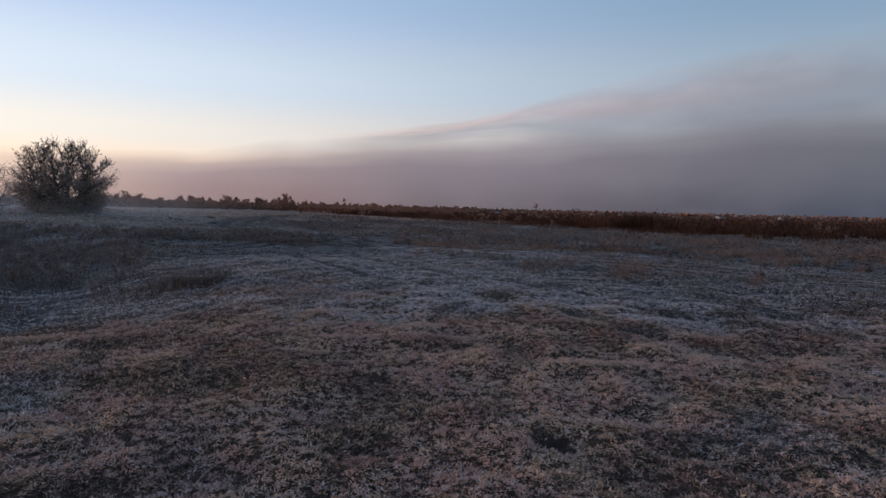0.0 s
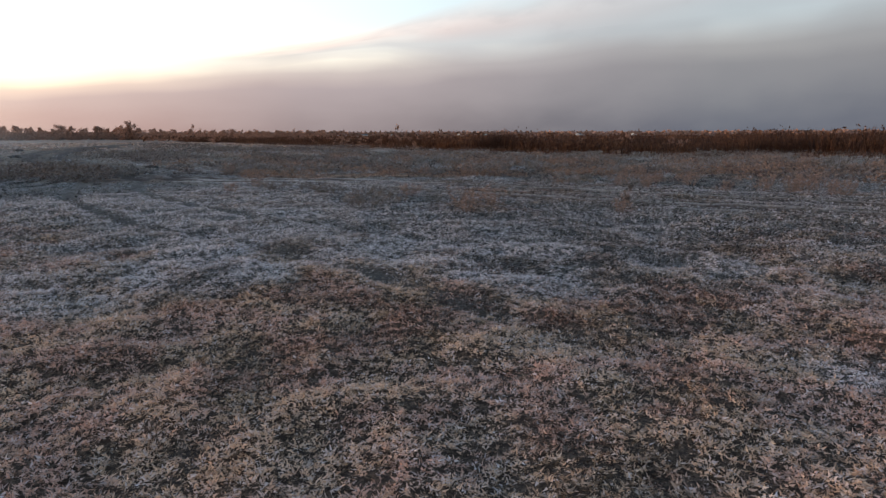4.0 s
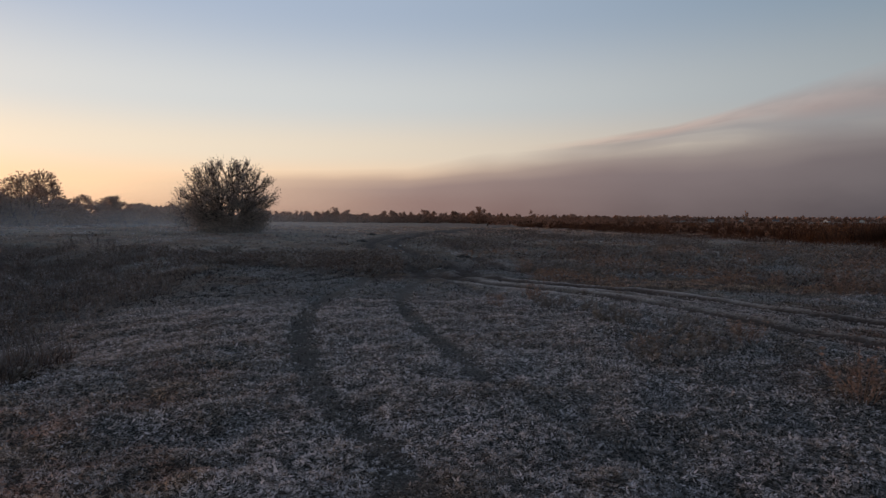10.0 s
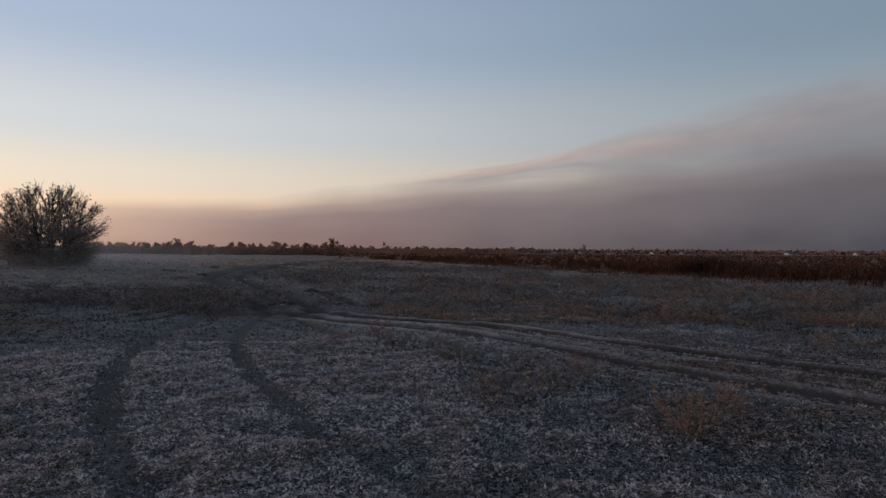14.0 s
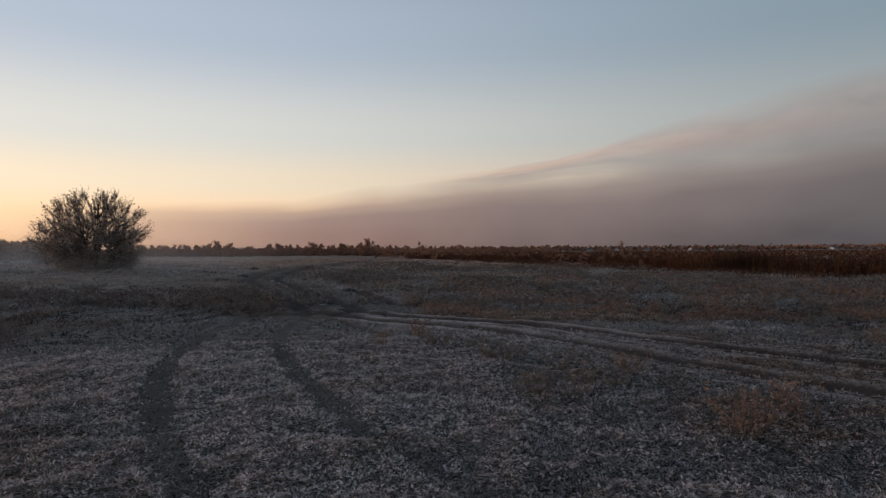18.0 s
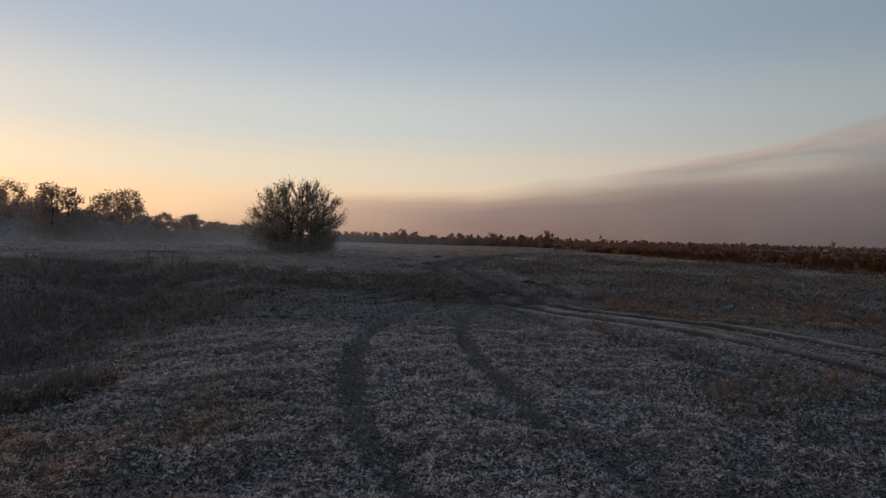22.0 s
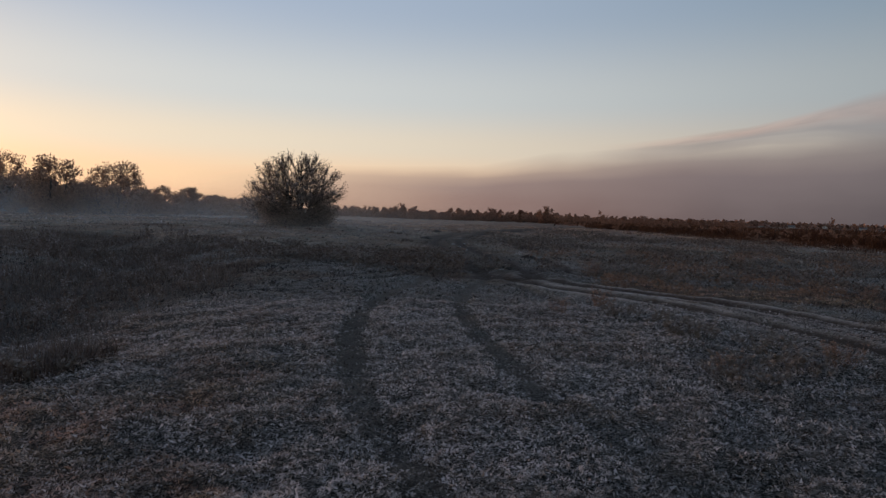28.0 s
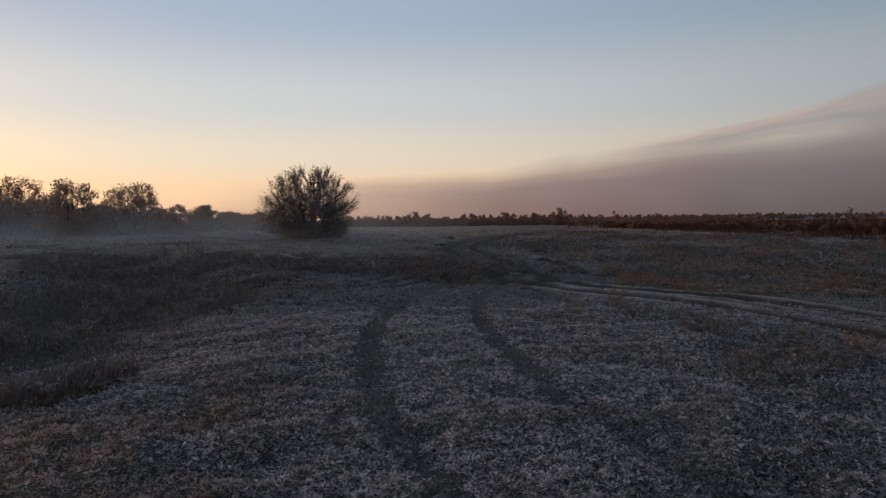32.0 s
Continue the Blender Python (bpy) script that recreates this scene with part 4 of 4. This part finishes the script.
# trees along the hedge line to the left
AIRY = [(0.0, 0.5), (0.2, 0.75), (0.45, 0.9), (0.7, 1.0), (0.88, 0.75), (1.0, 0.3)]
HUMP = [(0.0, 0.95), (0.3, 1.0), (0.6, 0.85), (0.8, 0.66), (0.93, 0.42), (1.0, 0.2)]
hedge = [
    ("ash_tree", "tall airy tree with a broken crown in the hedge", 41, 56.0, 112, 7.9, 8.2, 6, AIRY, 0.22),
    ("thorn_tree", "dense dark thorn tree with upright top shoots", 42, 52.6, 84, 6.0, 7.4, 9, HUMP, 0.1),
    ("wild_pear_tree", "conical leafy tree with fine twigs", 43, 48.3, 96, 6.6, 8.4, 9, HUMP, 0.12),
    ("hedge_tree", "low spreading hedge tree", 44, 58.8, 100, 5.6, 8.0, 8, GIRTH, 0.12),
    ("hedge_tree", "low spreading hedge tree", 45, 44.9, 120, 4.4, 8.5, 8, GIRTH, 0.14),
    ("hedge_tree", "small upright tree in the hedge", 46, 42.9, 125, 4.6, 4.4, 6, GIRTH, 0.15),
    ("hedge_tree", "low spreading hedge tree", 47, 40.9, 130, 3.6, 7.5, 8, GIRTH, 0.12),
    ("hedge_tree", "low spreading hedge tree", 48, 38.9, 135, 3.4, 7.0, 8, GIRTH, 0.12),
    ("hedge_tree", "low dense hedge tree", 49, 46.6, 104, 3.6, 6.5, 8, GIRTH, 0.12),
    ("hedge_tree", "low dense hedge tree", 50, 50.5, 92, 3.6, 6.5, 8, GIRTH, 0.12),
    ("hedge_tree", "low dense hedge tree", 51, 54.4, 92, 4.4, 7.0, 8, GIRTH, 0.12),
    ("hedge_tree", "tall airy tree at the hedge's end", 52, 62.6, 90, 11.8, 11.0, 6, AIRY, 0.2),
    ("hedge_tree", "low dense hedge tree", 53, 56.8, 96, 4.6, 7.5, 8, GIRTH, 0.12),
    ("hedge_tree", "low dense hedge tree", 54, 37.2, 140, 3.0, 7.0, 8, GIRTH, 0.12),
]
for nm, lab, seed, az, dist, tall, wide, stems, shape, lob in hedge:
    put(tree(nm, lab, seed, tall, wide, stems, 120, 4, 0.33, 14000, M_HEDGELEAF, girth=shape, lobes=lob, gaps=0.02, sides=3, spiky=0.9 if seed == 42 else 0.4, mass=0.7, loose=0.055), az, dist)

# low thicket under the hedge trees
thicket = [tree("thicket_bush", "low dark thicket bush under the hedge trees", 55 + k, 2.6, 6.5, 9, 60, 4, 0.30, 5000, M_HEDGELEAF, category="bush", girth=[(0.0, 0.9), (0.3, 1.0), (0.7, 0.8), (1.0, 0.3)], lobes=0.15, gaps=0.0, sides=3) for k in range(2)]
for k, az in enumerate(np.arange(63.5, 37.0, -1.9)):
    m = pose(*place(az + 0.5 * math.sin(5 * k), (94 if az > 46 else 118) + 8 * math.sin(3 * k)), 0, 0, 67 * k) @ Matrix.Scale(1.8 - 0.032 * (63 - az), 4)
    if k < 2:
        tagged(thicket[k], group="hedge thicket").matrix_basis = m
    else:
        copy_thing(thicket[k % 2], m).scale = m.to_scale()

# far line of small trees and bushes
kinds = [tree("field_tree", "small bushy tree in the far tree line", 60 + k, tall, wide, st, 26, 3, 0.52, 1900, M_FARLEAF, lobes=0.15, sides=3, mass=0.7, loose=0.07) for k, (tall, wide, st) in enumerate(((4.2, 5.0, 7), (3.4, 6.0, 8), (5.0, 4.2, 5), (2.8, 5.6, 8), (3.8, 3.8, 6)))]
rng = np.random.RandomState(7)
spots = []
az = 33.5
while az > -2:
    spots.append((az, 255 + rng.uniform(-25, 30) + (60 if az < 10 else 0)))
    az -= rng.uniform(0.2, 0.44)
for k, (az, dist) in enumerate(spots):
    kind = kinds[k % 5]
    m = pose(*place(az, dist), 0, 0, rng.uniform(0, 360)) @ Matrix.Scale(rng.uniform(0.76, 1.1) * (0.9 if az < 12 else 1.0), 4)
    if k < 5:
        tagged(kind, group="far tree line").matrix_basis = m
    else:
        c = copy_thing(kind, m)
        c.scale = m.to_scale()
put(tagged(tree("field_tree", "lone small tree standing above the far line", 71, 5.8, 4.6, 5, 60, 4, 0.4, 2500, M_FARLEAF, girth=AIRY, lobes=0.1, sides=3)), 25.9, 262)
put(tagged(tree("field_bush", "lone upright bush on the pasture's edge", 72, 5.6, 5.0, 7, 110, 5, 0.4, 5000, M_FARLEAF, category="bush", lobes=0.1, sides=3)), 13.55, 210)

# bushes at the far end of the reeds
scrub = [tree("scrub_bush", "rust-brown scrub bush among the reeds", 80 + k, tall, wide, 7, 50, 4, 0.2, 1500, M_FARLEAF, category="bush", lobes=0.15, sides=3) for k, (tall, wide) in enumerate(((2.0, 3.4), (1.6, 2.8), (2.4, 3.0)))]
for k, (az, dist, size) in enumerate([(11.5, 150, 1.1), (10.2, 140, 1.0), (9.0, 120, 1.2), (8.1, 115, 0.9), (6.7, 122, 1.0), (5.5, 104, 0.8), (4.2, 100, 1.0), (2.6, 92, 0.9), (1.0, 88, 0.8), (-1.2, 80, 0.9), (-3.0, 72, 0.7), (-8.0, 64, 0.9), (-12.5, 56, 0.8), (-20.5, 52, 0.9), (12.3, 165, 1.0), (7.4, 98, 0.7), (-5.0, 70, 0.7), (-6.6, 66, 0.6), (-10.2, 60, 0.75), (-15.0, 53, 0.6), (-17.8, 52, 0.7), (-24, 50, 0.65), (-28.5, 48, 0.8), (-33, 47, 0.6), (3.4, 94, 0.75), (0.0, 84, 0.7), (-2.1, 76, 0.65)]):
    m = pose(*place(az, dist), 0, 0, 77 * k) @ Matrix.Scale(size, 4)
    if k < 3:
        tagged(scrub[k], group="scrub along the reeds").matrix_basis = m
    else:
        copy_thing(scrub[k % 3], m).scale = m.to_scale()


# ---- far village ----
def house(seed):
    rng = random.Random(seed)
    w, d, h, rise = rng.uniform(7, 11), rng.uniform(6, 8), rng.uniform(2.8, 3.6), rng.uniform(1.8, 2.6)
    root = tagged(new("house"), "small whitewashed village house with a pitched roof", "house", "village houses")
    bm = bmesh.new()
    pts = [(-w / 2, -d / 2, -0.5), (w / 2, -d / 2, -0.5), (w / 2, d / 2, -0.5), (-w / 2, d / 2, -0.5), (-w / 2, -d / 2, h), (w / 2, -d / 2, h), (w / 2, d / 2, h), (-w / 2, d / 2, h), (-w / 2, 0, h + rise), (w / 2, 0, h + rise)]
    vs = [bm.verts.new(p) for p in pts]
    for f in ((0, 1, 5, 4), (2, 3, 7, 6), (1, 2, 6, 9, 5), (3, 0, 4, 8, 7), (4, 5, 9, 8), (6, 7, 8, 9), (3, 2, 1, 0)):
        bm.faces.new([vs[i] for i in f])
    part("wall", bm_mesh("wall", bm, M_PLASTER), root)
    bm = bmesh.new()
    for sgn in (-1, 1):
        a, b = Vector((0, sgn * (d / 2 + 0.5), h - 0.35)), Vector((0, 0, h + rise + 0.12))
        q = [bm.verts.new((x, p.y, p.z + dz)) for dz in (0, 0.18) for x, p in ((-w / 2 - 0.4, a), (w / 2 + 0.4, a), (w / 2 + 0.4, b), (-w / 2 - 0.4, b))]
        for f in ((0, 1, 2, 3), (4, 5, 6, 7), (0, 1, 5, 4), (1, 2, 6, 5), (2, 3, 7, 6), (3, 0, 4, 7)):
            bm.faces.new([q[i] for i in f])
    bmesh.ops.recalc_face_normals(bm, faces=bm.faces)
    part("roof", bm_mesh("roof", bm, M_ROOF[seed % 2]), root)
    for x in (-w * 0.28, w * 0.05, w * 0.3):
        bm = bmesh.new()
        bmesh.ops.create_cube(bm, size=1, matrix=Matrix.Translation((x, -d / 2 - 0.03, h * 0.5)) @ Matrix.Diagonal((1.0, 0.12, 1.2, 1)))
        part("window", bm_mesh("window", bm, M_GLASS), root)
    bm = bmesh.new()
    bmesh.ops.create_cube(bm, size=1, matrix=Matrix.Translation((w * 0.2, 0.6, h + rise)) @ Matrix.Diagonal((0.6, 0.6, 1.6, 1)))
    part("chimney", bm_mesh("chimney", bm, M_ROOF[0]), root)
    return root


homes = [house(k) for k in range(4)]
rng = np.random.RandomState(17)
for k, az in enumerate([12.6, 9.6, 8.9, 7.2, 5.4, 3.9, 3.3, 1.7, 0.9, -0.4, -1.6, -3.1, -5.2, -7.4, -9.8, -13.2, -15.4, -19.8, -23.1, -27.5]):
    m = pose(*place(az, 1280 + rng.uniform(-60, 140), 0.5), 0, 0, az + rng.choice([0, 0, 90, 60]))
    if k < 4:
        homes[k].matrix_basis = m
    else:
        copy_thing(homes[k % 4], m)


def far_woods():
    """A low strip of woodland behind the village."""
    rng = np.random.RandomState(23)
    n = 16000
    az = rng.uniform(-50, 40, n)
    dist = rng.uniform(1650, 1900, n)
    a = np.radians(az)
    x, y = 2 - dist * np.sin(a), 8 + dist * np.cos(a)
    top = 4 + 7 * lumps(x, y, 120.0) * smooth(-35, 5, az)
    at = np.stack([x, y, height(x, y) + top * rng.rand(n) ** 0.6], 1)
    v, f, tip, tint = leaves(at, 8.0, rng, 0.2, 0.8)
    tagged(new("far_woods", tri_mesh("far_woods", v, f, M_WOODLEAF, tip=tip, tint=tint)), "low hazy strip of woodland behind the village", "woods", kind="stuff")


far_woods()


def scrubland():
    """Low brown scrub and reeds on the flats behind the belt."""
    rng = np.random.RandomState(27)
    n = 26000
    az, dist = rng.uniform(-48, 13, n), 70 + 330 * rng.rand(n) ** 1.5
    a = np.radians(az)
    x, y = 2 - dist * np.sin(a), 8 + dist * np.cos(a)
    keep = (line_gap(x, y, BELT) > 4) & (lumps(x, y, 18.0) > 0.36) & (dist > 75 + 4 * np.maximum(az, 0))
    x, y, dist = x[keep], y[keep], dist[keep]
    at = np.stack([x, y, height(x, y) + (0.15 + 1.0 * lumps(x, y, 9.0)) * rng.rand(len(x))], 1)
    v, f, tip, tint = leaves(at, 0.55, rng, 0.9, 0.4)
    tagged(new("scrubland", tri_mesh("scrubland", v, f, M_REED, tip=tip, tint=tint)), "brown scrub and reeds on the flats behind the belt", "scrub", kind="stuff")


scrubland()


# ---- weeds ----
def weed(name, label, seed, tall, spread, stalks, mat, leafy, group):
    """A dead weed clump: stalks with side shoots, and its withered leaves and seeds."""
    rng = np.random.RandomState(seed)
    stem, bits = Soup(), Soup()
    at = []
    for _ in range(stalks):
        az, o = rng.uniform(0, 6.28), spread * math.sqrt(rng.rand())
        foot = np.array([math.cos(az) * o * 0.5, math.sin(az) * o * 0.5, -0.02])
        end = np.array([math.cos(az) * o * 1.1, math.sin(az) * o * 1.1, tall * rng.uniform(0.5, 1.05)])
        p = bend(foot, end, rng, 0.03 * tall, 5)
        stem.add(*tube(p, np.linspace(0.004, 0.0015, 5), 3), 0.3, rng.rand())
        for _ in range(3):
            s = rng.uniform(0.3, 1.0)
            a = foot + (end - foot) * s
            b = a + rng.normal(0, 0.5, 3) * tall * 0.22 + np.array([0, 0, tall * 0.10])
            stem.add(*tube(bend(a, b, rng, 0.01, 3), [0.002, 0.0015, 0.001], 3), 0.5, rng.rand())
            for _ in range(leafy):
                at.append(a + (b - a) * rng.rand())
    bits.add(*leaves(np.array(at), 0.045 if tall < 0.6 else 0.06, rng, 0.4, 0.45))
    root = tagged(new(name), label, "weed", group)
    part("stem_tuft", stem.mesh("stem_tuft", mat), root)
    part("foliage", bits.mesh("foliage", mat), root)
    return root


def scatter(kinds, spots, seed):
    rng = np.random.RandomState(seed)
    for k, (x, y, s) in enumerate(spots):
        size = s * rng.uniform(0.85, 1.15)
        m = pose(x, y, float(height(x, y)), 0, 0, rng.uniform(0, 360)) @ Matrix.Scale(size, 4)
        if k < len(kinds):
            kinds[k].matrix_basis = m
        else:
            copy_thing(kinds[k % len(kinds)], m).scale = m.to_scale()


rust = [weed("dry_weed", "rust-brown dry weed clump in the frosty grass", 90 + k, 0.42, 0.34, 22, M_RUST, 5, "rust weeds") for k in range(3)]
grim = [weed("grey_weed", "grey-brown frosted weed clump", 95 + k, 0.20, 0.42, 22, M_GREYWEED, 8, "grey weeds") for k in range(3)]
tallw = [weed("tall_weed", "tall dark dead weed stalks in the hollow", 100 + k, 0.65, 0.4, 14, M_WEED, 7, "hollow weeds") for k in range(3)]
rust_at = [(3.9, 13.9, 1.1), (4.6, 14.6, 1.0), (3.3, 16.2, 0.8), (2.2, 15.5, 0.7), (0.1, 20.0, 0.9), (-0.4, 19.0, 0.6), (6.4, 13.2, 0.8)]
rng = np.random.RandomState(3)
while len(rust_at) < 75:
    x, y = rng.uniform(-2, 26), rng.uniform(14, 42)
    gap = min(line_gap(x, y, ROAD_FAR_RUT), 9) if y > 0 else 0
    side = line_gap(x, y, ROAD_FAR_RUT) < line_gap(x, y, ROAD_NEAR_RUT)
    if side and gap > 1.4 and (gap < 5 or rng.rand() < 0.35) and line_gap(x, y, BELT) > 2:
        rust_at.append((x, y, rng.uniform(0.7, 1.25)))
scatter(rust, rust_at, 1)
grim_at = [(2.3, 15.2, 1.2), (2.9, 16.0, 1.2), (1.8, 17.4, 1.3), (2.6, 17.2, 1.1), (1.3, 18.4, 1.1), (0.6, 18.9, 1.0), (-4.3, 12.5, 1.3), (-4.7, 12.9, 1.0), (-5.4, 30.0, 1.6), (-4.5, 27.8, 1.4)]
while len(grim_at) < 150:
    x, y = rng.uniform(-22, 26), rng.uniform(16, 48)
    side = line_gap(x, y, ROAD_FAR_RUT) < line_gap(x, y, ROAD_NEAR_RUT)
    patch = line_gap(x, y, [(-18, 33), (-12, 30), (-6, 28.5)]) < 3.2
    if (patch or (x > -2 and side and line_gap(x, y, ROAD_FAR_RUT) > 2.2 and rng.rand() < 0.6)) and line_gap(x, y, ROAD_ON) > 1.5 and line_gap(x, y, BELT) > 1.5:
        grim_at.append((x, y, rng.uniform(1.0, 1.9)))
scatter(grim, grim_at, 2)
tall_at = [(-20.1, 24.6, 1.2), (-20.4, 25.2, 0.9), (-24.0, 30.3, 1.2), (-23.3, 30.1, 1.0), (-15.3, 29.5, 1.2)]
while len(tall_at) < 90:
    x, y = rng.uniform(-30, -4), rng.uniform(10, 38)
    g = line_gap(x, y, HOLLOW)
    if g < 1.2 + 0.14 * (y - 8) and y > 12:
        tall_at.append((x, y, rng.uniform(0.55, 1.1) * (0.75 if y < 15 else 1.0)))
scatter(tallw, tall_at, 4)
stalk = weed("weed_stalk", "single dark dead weed stalk beside the ruts", 110, 0.36, 0.05, 7, M_WEED, 40, "")
stalk.matrix_basis = pose(7.0, 14.1, float(height(7.0, 14.1)), 0, 0, 20)


# ---- stones and clods ----
def lump(name, label, category, seed, size, mat, group, flat=0.6):
    bm = bmesh.new()
    bmesh.ops.create_icosphere(bm, subdivisions=3, radius=size)
    for v in bm.verts:
        n = noise.noise(v.co * (1.6 / size) + Vector((seed * 7.1, 0, 0)))
        v.co *= 1 + 0.5 * n + 0.4 * noise.noise(v.co * (5.5 / size) + Vector((0, seed * 3.3, 0)))
        v.co.z = max(v.co.z * flat, -0.3 * size)
    me = bm_mesh(name, bm, mat)
    return tagged(new(name, me), label, category, group)


stones = [lump("stone", "small pale stone at the muddy fork", "stone", k, 0.07, M_STONE, "pale stones") for k in range(2)]
for k, (x, y) in enumerate([(-3.9, 27.0), (-11.8, 43.3), (-12.3, 44.4), (-11.2, 42.6), (-12.0, 45.5), (-9.9, 40.2)]):
    m = pose(x, y, float(height(x, y)) + 0.015, 0, 0, 50 * k)
    if k < 2:
        stones[k].matrix_basis = m
    else:
        copy_thing(stones[k % 2], m)
clods = [lump("soil_clod", "dark bare clod of turned soil", "clod", 10 + k, 0.16, M_CLOD, "soil clods", 0.35) for k in range(3)]
for k, (x, y, s) in enumerate([(-4.3, 28.4, 1.6), (-16.5, 50, 2.2), (5.2, 28.3, 1.8), (12.5, 36, 1.8), (8.4, 39, 1.6), (16.5, 31, 1.6), (-5.8, 37, 1.8), (-20.1, 60.5, 2.4), (0.5, 25.0, 0.9)]):
    m = pose(x, y, float(height(x, y)), 0, 0, 40 * k) @ Matrix.Scale(s, 4)
    if k < 3:
        clods[k].matrix_basis = m
    else:
        copy_thing(clods[k % 3], m).scale = m.to_scale()


# ---- thin ground mist over the far pasture, its haze imitated by upright see-through sheets ----
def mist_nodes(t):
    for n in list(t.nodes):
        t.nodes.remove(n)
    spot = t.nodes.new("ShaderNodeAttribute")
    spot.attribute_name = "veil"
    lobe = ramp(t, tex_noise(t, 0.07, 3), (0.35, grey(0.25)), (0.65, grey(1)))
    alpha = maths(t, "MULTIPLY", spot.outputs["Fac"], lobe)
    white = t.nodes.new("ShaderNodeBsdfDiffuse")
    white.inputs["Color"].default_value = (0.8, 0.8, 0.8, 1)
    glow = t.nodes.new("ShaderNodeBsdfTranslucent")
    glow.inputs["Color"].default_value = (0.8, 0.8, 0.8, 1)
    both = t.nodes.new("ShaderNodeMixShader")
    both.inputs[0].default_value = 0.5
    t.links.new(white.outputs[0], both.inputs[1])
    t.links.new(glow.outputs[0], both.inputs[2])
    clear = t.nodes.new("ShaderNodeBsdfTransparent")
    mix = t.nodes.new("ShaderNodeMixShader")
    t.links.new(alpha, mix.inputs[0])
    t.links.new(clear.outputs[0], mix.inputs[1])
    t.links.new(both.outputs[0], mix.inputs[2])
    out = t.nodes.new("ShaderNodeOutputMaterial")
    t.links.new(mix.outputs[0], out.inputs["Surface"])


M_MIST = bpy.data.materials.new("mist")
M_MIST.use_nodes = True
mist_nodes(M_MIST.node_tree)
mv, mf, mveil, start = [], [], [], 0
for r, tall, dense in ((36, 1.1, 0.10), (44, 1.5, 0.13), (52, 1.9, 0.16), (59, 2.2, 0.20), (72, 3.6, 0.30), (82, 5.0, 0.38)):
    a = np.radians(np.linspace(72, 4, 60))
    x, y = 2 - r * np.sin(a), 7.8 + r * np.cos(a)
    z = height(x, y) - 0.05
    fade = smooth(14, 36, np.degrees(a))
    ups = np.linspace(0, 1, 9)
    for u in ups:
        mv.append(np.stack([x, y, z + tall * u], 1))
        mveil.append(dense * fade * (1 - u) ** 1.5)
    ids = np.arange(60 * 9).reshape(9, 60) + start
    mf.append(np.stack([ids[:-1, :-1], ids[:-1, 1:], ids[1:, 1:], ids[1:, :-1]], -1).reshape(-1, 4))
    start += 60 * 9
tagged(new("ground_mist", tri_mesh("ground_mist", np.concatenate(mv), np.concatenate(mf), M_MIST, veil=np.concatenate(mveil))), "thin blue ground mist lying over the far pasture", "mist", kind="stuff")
